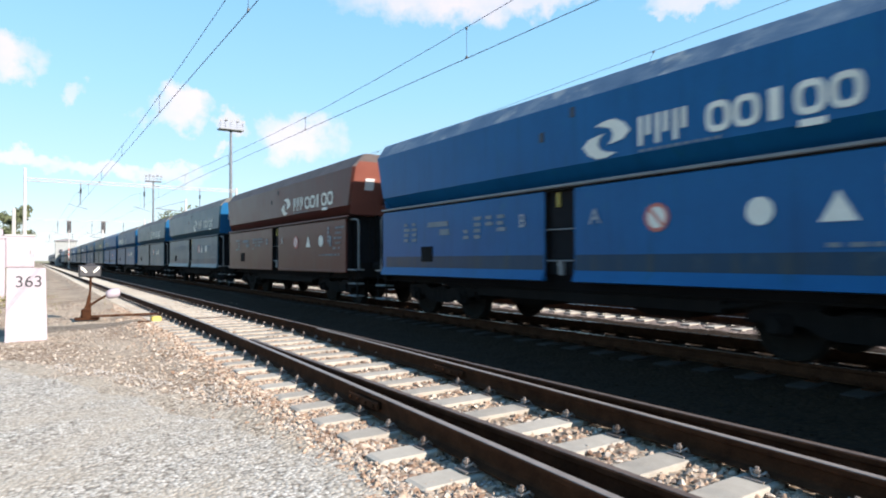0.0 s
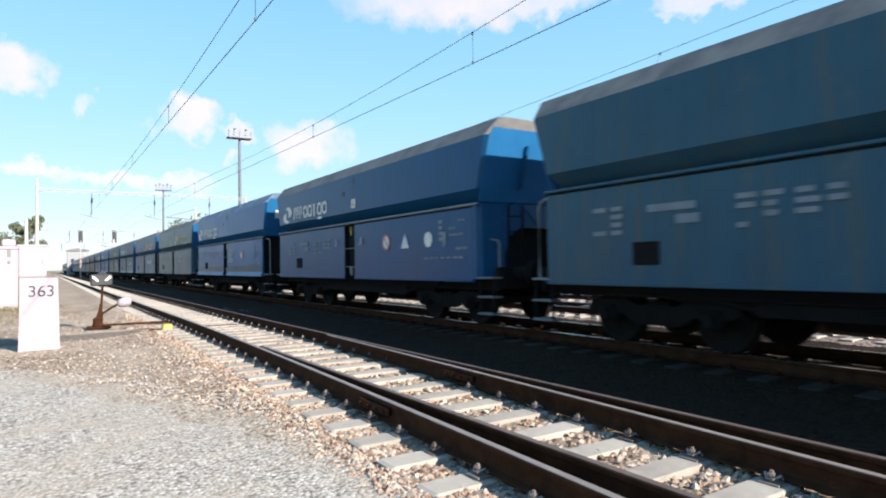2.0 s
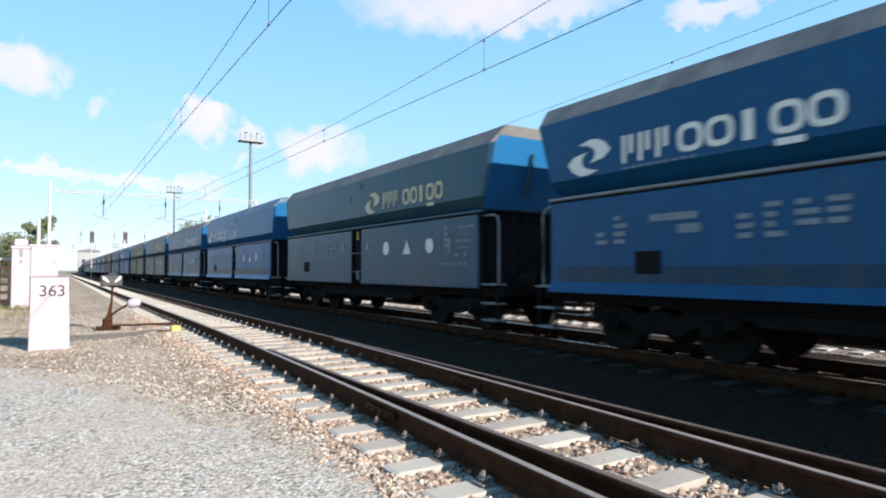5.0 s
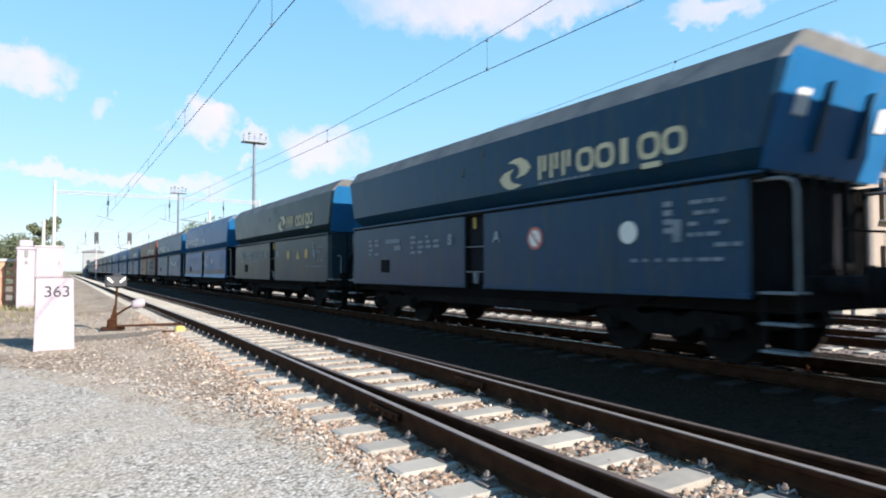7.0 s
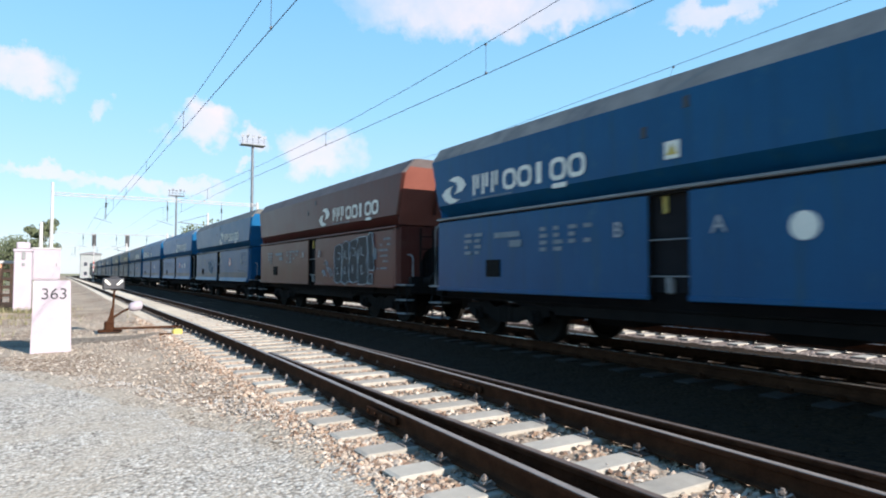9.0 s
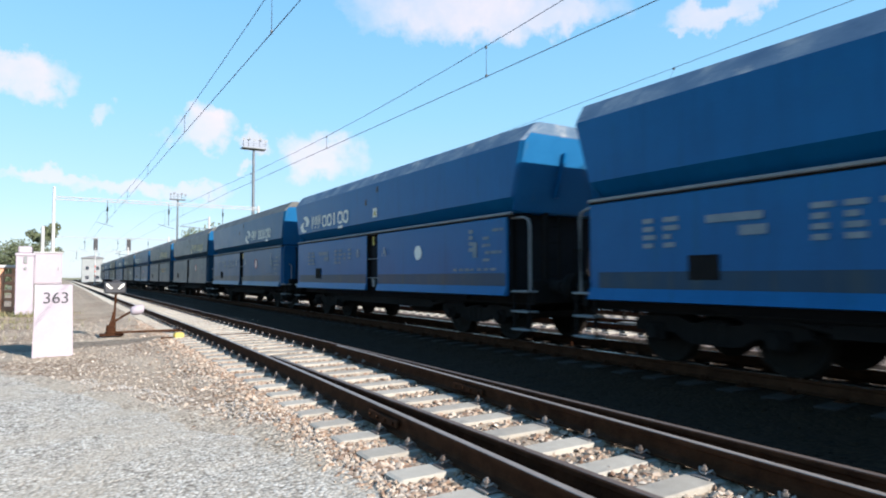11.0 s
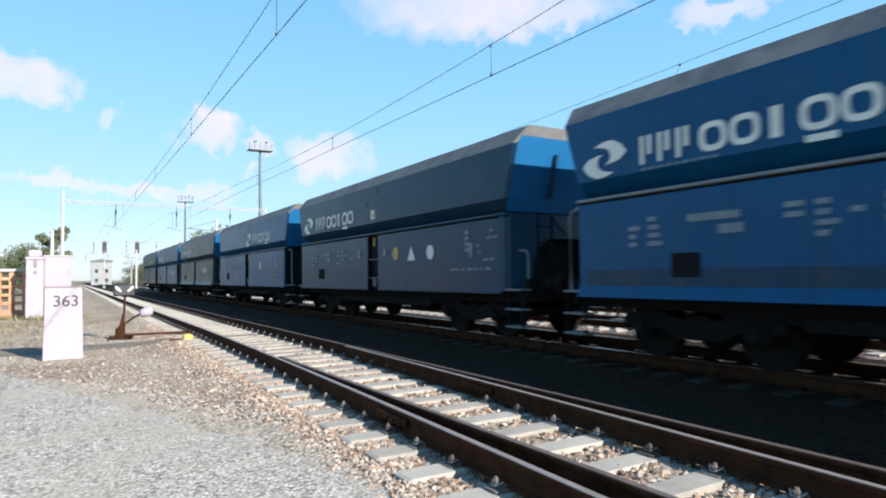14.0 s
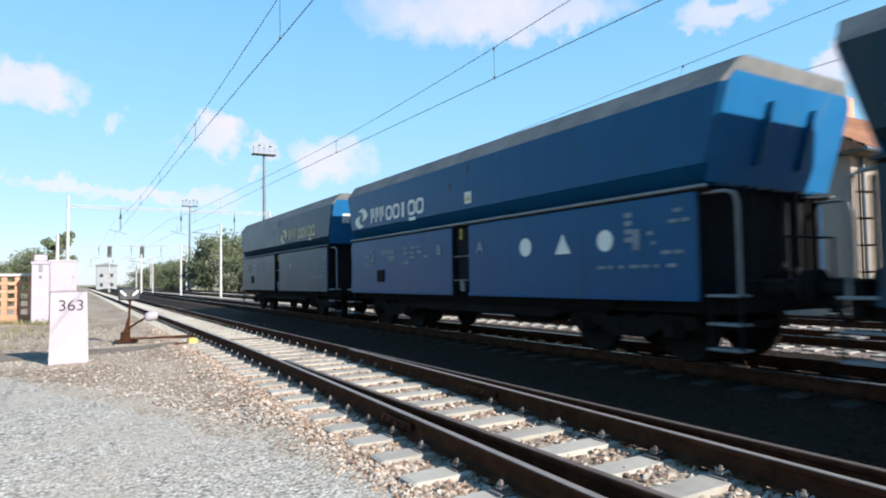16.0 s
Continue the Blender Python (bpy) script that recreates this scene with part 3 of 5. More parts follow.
def lay_sleepers(parent, y_from, y_to, ends, rails, single, stone="concrete"):
    """Sleepers every 0.6 m; single ones as parts, the far ones joined."""
    y, meshes, joined = y_from, {}, Shape()
    while y < y_to:
        a, b = ends(y)
        ln = round((b - a) / 0.05) * 0.05
        if ln not in meshes:
            meshes[ln] = sleeper_mesh(ln)
        if single(y):
            part("sleeper", meshes[ln], M[stone], parent, at=pose((a + b) / 2, y, SLEEPER_TOP + rng.uniform(-0.006, 0.004), 0, 0, rng.uniform(-0.7, 0.7)))
            for x in rails(y):
                part("fastener", FASTENER if stone == "concrete" else DARK_FASTENER, M["clip" if stone == "concrete" else "rust"], parent, at=pose(x, y, SLEEPER_TOP + 0.001))
        else:
            joined.box((a + b) / 2, y, SLEEPER_TOP - 0.08, b - a, 0.25, 0.16, c=0.01)
        y += 0.6
    if joined.v:
        tagged(part("sleeper_row", joined, M[stone], parent), kind="stuff")


def rails_1(y):
    o = turn_out(y)
    out = [XR - GAUGE - o, XR]
    if o > 0.2:
        out += [XR - GAUGE, XR - o]
    return out


lay_sleepers(track_1, 6.47 - 0.6 * 12, 300, lambda y: (XR - GAUGE - 0.56 - turn_out(y), XR + 0.56), rails_1, lambda y: 1.5 < y < 40)
for cx, y_end in ((TRAIN_X, 45), (TRACK3_X, 0), (TRACK4_X, 0)):
    tr = thing("track", "straight main line track on concrete sleepers", "railway track", "railway tracks", "structure")
    for sx in (-1, 1):
        build_rail(tr, lambda y, x=cx + sx * GAUGE / 2: x, FAR, "polished")
    # only the train's track gets the sleepers with shade in their colour
    lay_sleepers(tr, -2.9, 300, lambda y, c=cx: (c - 1.3, c + 1.3), lambda y, c=cx: (c - GAUGE / 2, c + GAUGE / 2), lambda y, e=y_end: 1.5 < y < e, "shaded_concrete" if cx == TRAIN_X else "concrete")


def scatter(name, count, place, size, material, label, seed):
    """Loose stones as one joined mesh, squashed and turned at random."""
    r = random.Random(seed)
    base = [(0, 0, 1), (0.9, 0.1, 0.1), (0.1, 0.85, 0.0), (-0.85, 0.15, 0.1), (-0.1, -0.9, 0.05), (0.5, -0.5, 0.6), (-0.45, 0.5, 0.55)]
    tri = [(0, 5, 1), (0, 1, 2), (0, 2, 6), (0, 6, 3), (0, 3, 4), (0, 4, 5), (5, 4, 1), (6, 2, 3)]
    v, f = [], []
    for _ in range(count):
        x, y = place(r)
        z = ground_height(x, y)
        k = size * r.uniform(0.5, 1.35)
        e = Euler((r.uniform(-0.5, 0.5), r.uniform(-0.5, 0.5), r.uniform(0, 6.28))).to_matrix()
        o = len(v)
        sq = (k, k * r.uniform(0.6, 1), k * r.uniform(0.45, 0.85))
        for p in base:
            q = e @ Vector((p[0] * sq[0] * r.uniform(0.75, 1.2), p[1] * sq[1] * r.uniform(0.75, 1.2), p[2] * sq[2]))
            v.append((x + q.x, y + q.y, z + q.z))
        f += [tuple(i + o for i in t) for t in tri]
    me = bpy.data.meshes.new(name)
    me.from_pydata(v, [], f)
    return tagged(part(name, me, material), label, "ballast", kind="stuff")


def crib(r):
    y = 1.8 + 22 * r.random() ** 1.5
    return r.uniform(XR - GAUGE - 0.75 - turn_out(y), XR + 0.1), y


def shoulder(r):
    y = 1.8 + 24 * r.random() ** 1.5
    e = max(path_edge(y) if y < 14 else -2.5, -2.5)
    return e - 0.7 + (XR - GAUGE - turn_out(y) + 0.2 - e) * r.random(), y


def beside(r):
    y = 1.8 + 20 * r.random() ** 1.5
    return XR - GAUGE - turn_out(y) - 0.25 - abs(r.gauss(0, 0.42)), y


def pathway(r):
    y = 2.0 + 9 * r.random() ** 1.4
    return path_edge(y) + 0.7 - 4.6 * r.random() ** 1.7, y


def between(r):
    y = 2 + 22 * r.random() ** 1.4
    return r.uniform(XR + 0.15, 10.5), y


scatter("ballast_stones", 12000, crib, 0.036, M["stones"], "loose brown ballast stones between the sleepers", 1)
scatter("ballast_stones", 15000, shoulder, 0.024, M["shoulder_stones"], "loose stones on the ballast shoulder", 2)
scatter("ballast_stones", 7000, beside, 0.034, M["stones"], "reddish ballast stones along the sleeper ends", 7)
scatter("pebbles", 22000, pathway, 0.013, M["pebbles"], "grey pebbles lying on the path", 3)
# these stones share the shadow-darkened ballast colour
scatter("dark_stones", 6000, between, 0.03, M["oiled"], "dark ballast stones with the train's shadow in their colour", 4)


# ---- the train ----
def ring(hx, hy, z, c=0.0):
    if c:
        return [(hx - c, -hy, z), (hx, -hy + c, z), (hx, hy - c, z), (hx - c, hy, z), (-hx + c, hy, z), (-hx, hy - c, z), (-hx, -hy + c, z), (-hx + c, -hy, z)]
    return [(hx, -hy, z), (hx, hy, z), (-hx, hy, z), (-hx, -hy, z)]


SIDE = -1.5  # the side that faces the path


def plate(s, y0, y1, z0, z1, x, t=0.006):
    """A thin painted patch on the side wall, with its own thickness."""
    return s.box(x - t / 2, (y0 + y1) / 2, (z0 + z1) / 2, t, abs(y1 - y0), z1 - z0)


def disc(s, y, z, r, x, t=0.006, n=24, hole=0.0):
    if hole:
        v, f = [], []
        for w in (x, x - t):
            for k in (r, hole):
                v += [(w, y + k * math.cos(a), z + k * math.sin(a)) for a in [2 * math.pi * i / n for i in range(n)]]
        for i in range(n):
            j = (i + 1) % n
            f += [(2 * n + i, 2 * n + j, 3 * n + j, 3 * n + i), (i, j, 2 * n + j, 2 * n + i), (n + i, n + j, 3 * n + j, 3 * n + i), (i, j, n + j, n + i)]
        return s.add(v, f)
    return s.prism([(y + r * math.cos(a), z + r * math.sin(a)) for a in [2 * math.pi * i / n for i in range(n)]], "x", x - t, x)


def side_letter(text, y, z, size, parent, material):
    cu = bpy.data.curves.new("letter", "FONT")
    cu.body, cu.size, cu.extrude, cu.align_x = text, size, 0.003, "CENTER"
    tmp = bpy.data.objects.new("letter", cu)
    me = bpy.data.meshes.new_from_object(tmp)
    bpy.data.objects.remove(tmp)
    me.materials.clear()
    return part("letter", me, material, parent, at=pose(SIDE - 0.026, y, z, 90, 0, -90))


def build_wheel():
    s = Shape()
    prof = [(0.06, 0.09), (0.10, 0.12), (0.10, 0.05), (0.36, 0.03), (0.40, 0.065), (0.46, 0.065), (0.46, -0.05), (0.49, -0.058), (0.49, -0.085), (0.40, -0.085), (0.36, -0.03), (0.10, -0.05), (0.06, -0.08)]
    n = 28
    rings = [[(w, r * math.cos(a), r * math.sin(a)) for r, w in prof] for a in [2 * math.pi * i / n for i in range(n)]]
    m = len(prof)
    v = [p for r in rings for p in r]
    f = [(i * m + j, ((i + 1) % n) * m + j, ((i + 1) % n) * m + j + 1, i * m + j + 1) for i in range(n) for j in range(m - 1)]
    return s.add(v, f).mesh("wheel")


WHEEL = build_wheel()
AXLE_BOX = Shape().box(0, 0, 0, 0.20, 0.30, 0.28, c=0.04).rod((0, 0, 0), (-0.16, 0, 0), 0.10).mesh("axle_box")


def bogie_frame():
    s = Shape()
    out = [(-1.32, 0.52), (-1.25, 0.66), (-0.55, 0.70), (-0.35, 0.60), (0.35, 0.60), (0.55, 0.70), (1.25, 0.66), (1.32, 0.52), (1.12, 0.46), (0.62, 0.46), (0.45, 0.36), (0.30, 0.32), (-0.30, 0.32), (-0.45, 0.36), (-0.62, 0.46), (-1.12, 0.46)]
    for x in (-1.02, 1.02):
        s.prism(out, "x", x - 0.05, x + 0.05)
        for y in (-0.18, 0.0, 0.18):
            s.rod((x, y, 0.36), (x, y, 0.62), 0.07)
    s.box(0, 0, 0.55, 2.1, 0.36, 0.22, c=0.03)
    for y in (-0.9, 0.9):
        s.rod((-0.95, y, 0.46), (0.95, y, 0.46), 0.075)
        s.box(0, y * 1.45, 0.5, 2.0, 0.1, 0.1)
    return s.mesh("bogie")


BOGIE = bogie_frame()


def word_mark(parent, y, x, length, material, gap, z=2.80):
    """The owner's word mark as plain upright bars and rounded rings, running towards the front."""
    label = "%s piece of the word mark" % ("yellowed" if material is M["gold"] else "cream")
    y0 = y - length * 0.275
    step = length * 0.074
    for i in range(3):
        a = y0 - step * i
        s = plate(Shape(), a, a - 0.07, z, z + 0.40, x)
        plate(s, a - 0.125, a - 0.20, z + 0.13, z + 0.40, x)
        part("word_mark_bar", s, material, parent, label)
    y0 = y - length * (0.545 if gap else 0.505)
    step = (length * 1.0 - (y - y0)) / 4.75
    r = step * 0.46
    for i in range(5):
        c = y0 - step * (i + 0.5)
        if i == 2:
            s = plate(Shape(), c + r * 0.55, c + r * 0.55 - 0.13, z, z + 0.37, x)
        else:
            s = Shape()
            n = 20
            v, f = [], []
            for w in (x, x - 0.006):
                for ky, kz in ((r, 0.19), (r - 0.078, 0.115)):
                    for q in range(n):
                        t = 2 * math.pi * q / n
                        ca, sa = math.cos(t), math.sin(t)
                        v.append((w, c - ky * math.copysign(abs(ca) ** 0.7, ca), z + 0.185 + kz * math.copysign(abs(sa) ** 0.7, sa)))
            for q in range(n):
                p = (q + 1) % n
                f += [(2 * n + q, 2 * n + p, 3 * n + p, 3 * n + q), (q, p, 2 * n + p, 2 * n + q), (n + q, n + p, 3 * n + p, 3 * n + q), (q, p, n + p, n + q)]
            s.add(v, f)
            if i == 3:
                plate(s, c + r * 0.7, c - r, z - 0.13, z - 0.05, x)
        part("word_mark_ring" if i != 2 else "word_mark_bar", s, material, parent, label)


def swirl(s, y, x, z=2.97, width=0.95, slant=0.0):
    """The round mark: two hooked blades that chase each other."""
    blade = [(-0.22, 0.24), (0.0, 0.30), (0.20, 0.30), (0.38, 0.21), (0.50, 0.07), (0.35, -0.05), (0.03, -0.10), (0.13, -0.03), (0.16, 0.07), (0.10, 0.16), (-0.05, 0.21)]
    ca, sa = math.cos(slant), math.sin(slant)
    for k in (1, -1):
        s.prism([(y - k * width * (a * ca - b * sa), z + k * width * (a * sa + b * ca)) for a, b in blade], "x", x - 0.006, x)


def build_wagon(paint, arched, band):
    """A wagon without its signs; the front end is an arched wall or an open platform with rails."""
    col = PAINTS[paint]
    w = thing("hopper_wagon", "", "hopper wagon", "wagons of the coal train")
    hop = Shape().loft([ring(1.22, 5.90, 2.43, 0.05), ring(1.50, 5.98, 2.70, 0.05), ring(1.505, 6.28, 3.69, 0.06)])
    hopper = part("hopper", hop, col, w)
    edge = Shape().loft([ring(1.505, 6.28, 3.69, 0.06), ring(1.22, 6.38, 4.03, 0.05), ring(1.10, 6.26, 4.03, 0.05), ring(1.10, 6.26, 3.96, 0.05)])
    part("roof_edge", edge, M[{"brown": "dust_brown", "bright": "dust_blue"}.get(paint, "dust")], w, "dust-covered sloping roof edge")
    for sy in (-1, 1):
        e = Shape().loft([[(a, sy * (y + o), z) for a, o in ((-1.44, 0.002), (1.44, 0.002), (1.44, 0.014), (-1.44, 0.014))] for y, z in ((5.908, 2.46), (5.985, 2.72), (6.277, 3.68))])
        e.loft([[(a * k, sy * (y + o), z) for a, o in ((-1.44, 0.002), (1.44, 0.002), (1.44, 0.014), (-1.44, 0.014))] for y, z, k in ((6.277, 3.68, 1.0), (6.322, 3.83, 0.93))])
        part("end_panel", e, M["end_brown" if paint == "brown" else "end_blue"], w, "cleaner painted sloping end panel")
    for sx in (-1, 1):
        part("side_rail", Shape().box(sx * 1.50, 0, 2.405, 0.07, 11.94, 0.05, c=0.012), M["frame_grey"] if paint in ("bright", "mid") else col, w, "worn edge rail")
        part("ledge", Shape().box(sx * 1.43, 0, 2.36, 0.10, 11.90, 0.04), M["frame"], w)
        for sy in (-1, 1):
            ln = 5.46 if sy < 0 else 5.62
            p = Shape().box(sx * 1.47, sy * (0.33 + ln / 2), 1.625, 0.06, ln, 1.45, c=0.012)
            p.box(sx * 1.485, sy * (0.33 + ln / 2), 0.93, 0.07, ln + 0.02, 0.07, c=0.01)
            panel = part("side_panel", p, col, w)
            if band and sx < 0:
                part("band", Shape().box(sx * 1.502, sy * 3.06, 1.19, 0.008, 5.40, 0.24), M["black"] if paint == "dark" else PAINTS["dark" if paint != "brown" else "brown"], panel, "darker painted band")
                part("skirt", Shape().prism([(-1.502, 1.075), (-1.565, 0.90), (-1.50, 0.885)], "y", sy * 0.34, sy * (0.33 + ln)), col, panel, "outward sloping lower edge")
            # upright framing of the central bay
            part("bay_post", Shape().box(sx * 1.44, sy * 0.35, 1.62, 0.10, 0.06, 1.50), M["frame"], w)
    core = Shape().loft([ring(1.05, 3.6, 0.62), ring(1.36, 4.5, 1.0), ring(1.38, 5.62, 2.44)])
    part("chute_body", core, M["chute"], w, "sloping discharge chute darkened for shade")
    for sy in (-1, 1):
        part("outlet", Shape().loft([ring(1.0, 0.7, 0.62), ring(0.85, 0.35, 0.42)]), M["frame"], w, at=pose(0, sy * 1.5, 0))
    # front wall coloured as shaded, rear wall as lit
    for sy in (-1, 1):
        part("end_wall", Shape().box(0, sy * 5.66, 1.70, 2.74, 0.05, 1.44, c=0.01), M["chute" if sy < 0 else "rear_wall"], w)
    if arched:
        arch = [(-1.38, 0.98), (-0.86, 0.98), (-0.86, 1.42), (-0.72, 1.78), (-0.46, 1.96), (0.36, 1.96), (0.62, 1.78), (0.76, 1.42), (0.76, 0.98), (1.38, 0.98), (1.38, 2.42), (-1.38, 2.42)]
        wall = part("arched_wall", Shape().prism(arch, "y", -5.97, -5.91), col, w, "grimy end wall with an arched opening")
        part("gusset", Shape().prism([(-0.42, 2.40), (0.32, 2.40), (-0.02, 2.02)], "y", -6.0, -5.97), col, wall, "pointed stiffening plate")
        for sx in (-1, 1):
            part("corner_panel", Shape().prism([(sx * 1.50, -5.80), (sx * 1.50, -5.90), (sx * 1.39, -5.97), (sx * 1.36, -5.93), (sx * 1.44, -5.80)], "z", 0.95, 2.40), col, w)
    # central bay: lever, rungs and valve
    for z in (1.22, 1.72):
        part("rung", Shape().rod((-1.46, -0.32, z), (-1.46, 0.32, z), 0.011), M["frame_grey"], w)
    part("release_lever", Shape().box(-1.40, 0.10, 2.20, 0.05, 0.06, 0.24, c=0.01), M["yellow"], w, "yellow release lever")
    part("valve", Shape().box(-1.42, 0.02, 1.08, 0.08, 0.12, 0.20, c=0.02).rod((-1.47, 0.02, 1.16), (-1.40, 0.02, 1.16), 0.05), M["frame_grey"], w, "grey brake valve handle")
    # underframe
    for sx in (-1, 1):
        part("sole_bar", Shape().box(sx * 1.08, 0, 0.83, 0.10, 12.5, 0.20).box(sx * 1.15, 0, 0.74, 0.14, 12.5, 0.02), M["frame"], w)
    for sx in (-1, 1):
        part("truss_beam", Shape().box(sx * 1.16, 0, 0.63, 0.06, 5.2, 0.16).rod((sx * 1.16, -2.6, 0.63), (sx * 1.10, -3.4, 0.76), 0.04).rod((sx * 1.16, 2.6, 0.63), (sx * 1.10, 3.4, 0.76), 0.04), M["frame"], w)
    for sy in (-1, 1):
        part("ladder_stile", Shape().box(-1.05, sy * 6.34, 1.70, 0.035, 0.035, 1.30), M["frame"], w)
        part("ladder_stile", Shape().box(-0.70, sy * 6.34, 1.70, 0.035, 0.035, 1.30), M["frame"], w)
        for rz in range(4):
            part("ladder_rung", Shape().rod((-1.05, sy * 6.34, 1.25 + 0.3 * rz), (-0.70, sy * 6.34, 1.25 + 0.3 * rz), 0.013, n=6), M["frame"], w)
        part("brake_hose", Shape().tube([(0.32, sy * 6.36, 0.92), (0.33, sy * 6.52, 0.82), (0.35, sy * 6.62, 0.62), (0.36, sy * 6.74, 0.60), (0.36, sy * 6.86, 0.70)], 0.026, 7), M["frame"], w, "black rubber brake hose")
        part("head_stock", Shape().box(0, sy * 6.27, 0.97, 2.62, 0.14, 0.42, c=0.02), M["frame"], w)
        part("platform", Shape().box(0, sy * 6.0, 0.93, 2.7, 0.55, 0.04), M["frame"], w)
        part("coupling", Shape().box(0, sy * 6.46, 0.98, 0.10, 0.30, 0.16, c=0.02).rod((0, sy * 6.55, 1.0), (0, sy * 6.70, 0.74), 0.035), M["frame"], w)
        for sx in (-1, 1):
            b = Shape().rod((sx * 0.875, sy * 6.33, 1.06), (sx * 0.875, sy * 6.62, 1.06), 0.115, n=16)
            b.rod((sx * 0.875, sy * 6.55, 1.06), (sx * 0.875, sy * 6.84, 1.06), 0.075, n=16)
            b.rod((sx * 0.875, sy * 6.84, 1.06), (sx * 0.875, sy * 6.90, 1.06), 0.24, 0.225, n=24)
            part("buffer", b, M["frame"], w)
            part("corner_post", Shape().box(sx * 1.40, sy * 5.74, 1.66, 0.09, 0.09, 1.50).box(sx * 1.22, sy * 5.72, 1.66, 0.05, 0.05, 1.50), M["frame"], w)
            part("end_strut", Shape().box(sx * 0.62, sy * 5.86, 1.7, 0.10, 0.10, 1.55), M["frame"], w)
            # ribs on the sloping end of the hopper
            rib = Shape()
            rib.loft([[(sx * 0.50 + a, sy * (y + o), z) for a, o in ((-0.028, 0), (0.028, 0), (0.028, 0.08), (-0.028, 0.08))] for y, z in ((6.0, 2.72), (6.24, 3.54))])
            part("rib", rib, col, w)
            # steps and grab rail at the corner
            for z in (0.98, 0.62, 0.30):
                part("step", Shape().box(sx * 1.36, sy * 6.13, z, 0.26, 0.46, 0.035, c=0.006), M["frame_grey"], w, "worn metal step")
            for hy in (5.92, 6.34):
                part("step_hanger", Shape().box(sx * 1.42, sy * hy, 0.64, 0.03, 0.04, 0.68), M["frame"], w)
            yy = sy * 6.30
            if arched and sy < 0:
                part("hand_rail", Shape().tube([(sx * 1.20, -6.24, 1.0), (sx * 1.20, -6.24, 1.62), (sx * 1.20, -6.18, 1.70), (sx * 1.20, -5.98, 1.72)], 0.02), M["frame_grey"], w, "short bent hand rail")
                continue
            part("grab_rail", Shape().tube([(sx * 1.36, yy, 1.0), (sx * 1.36, yy, 2.15), (sx * 1.36, yy - sy * 0.04, 2.27), (sx * 1.36, yy - sy * 0.16, 2.32), (sx * 1.36, sy * 5.78, 2.33)], 0.024), M["frame_grey"], w, "grey bent grab rail")
        part("ladder_rail", Shape().tube([(-0.25, sy * 6.25, 1.1), (-0.25, sy * 6.25, 1.75), (0.9, sy * 6.25, 1.75), (0.9, sy * 6.25, 1.1)], 0.02), M["frame"], w)
        part("brake_cylinder", Shape().rod((0.15, sy * 5.55, 1.25), (0.75, sy * 5.55, 1.25), 0.17, n=16), M["frame"], w)
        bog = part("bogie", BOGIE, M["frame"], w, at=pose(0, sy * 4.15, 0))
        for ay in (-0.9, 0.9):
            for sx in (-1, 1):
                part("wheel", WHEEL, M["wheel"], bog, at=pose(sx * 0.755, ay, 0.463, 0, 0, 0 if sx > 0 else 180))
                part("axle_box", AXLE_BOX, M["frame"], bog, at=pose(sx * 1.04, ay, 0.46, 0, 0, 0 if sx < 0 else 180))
    return w


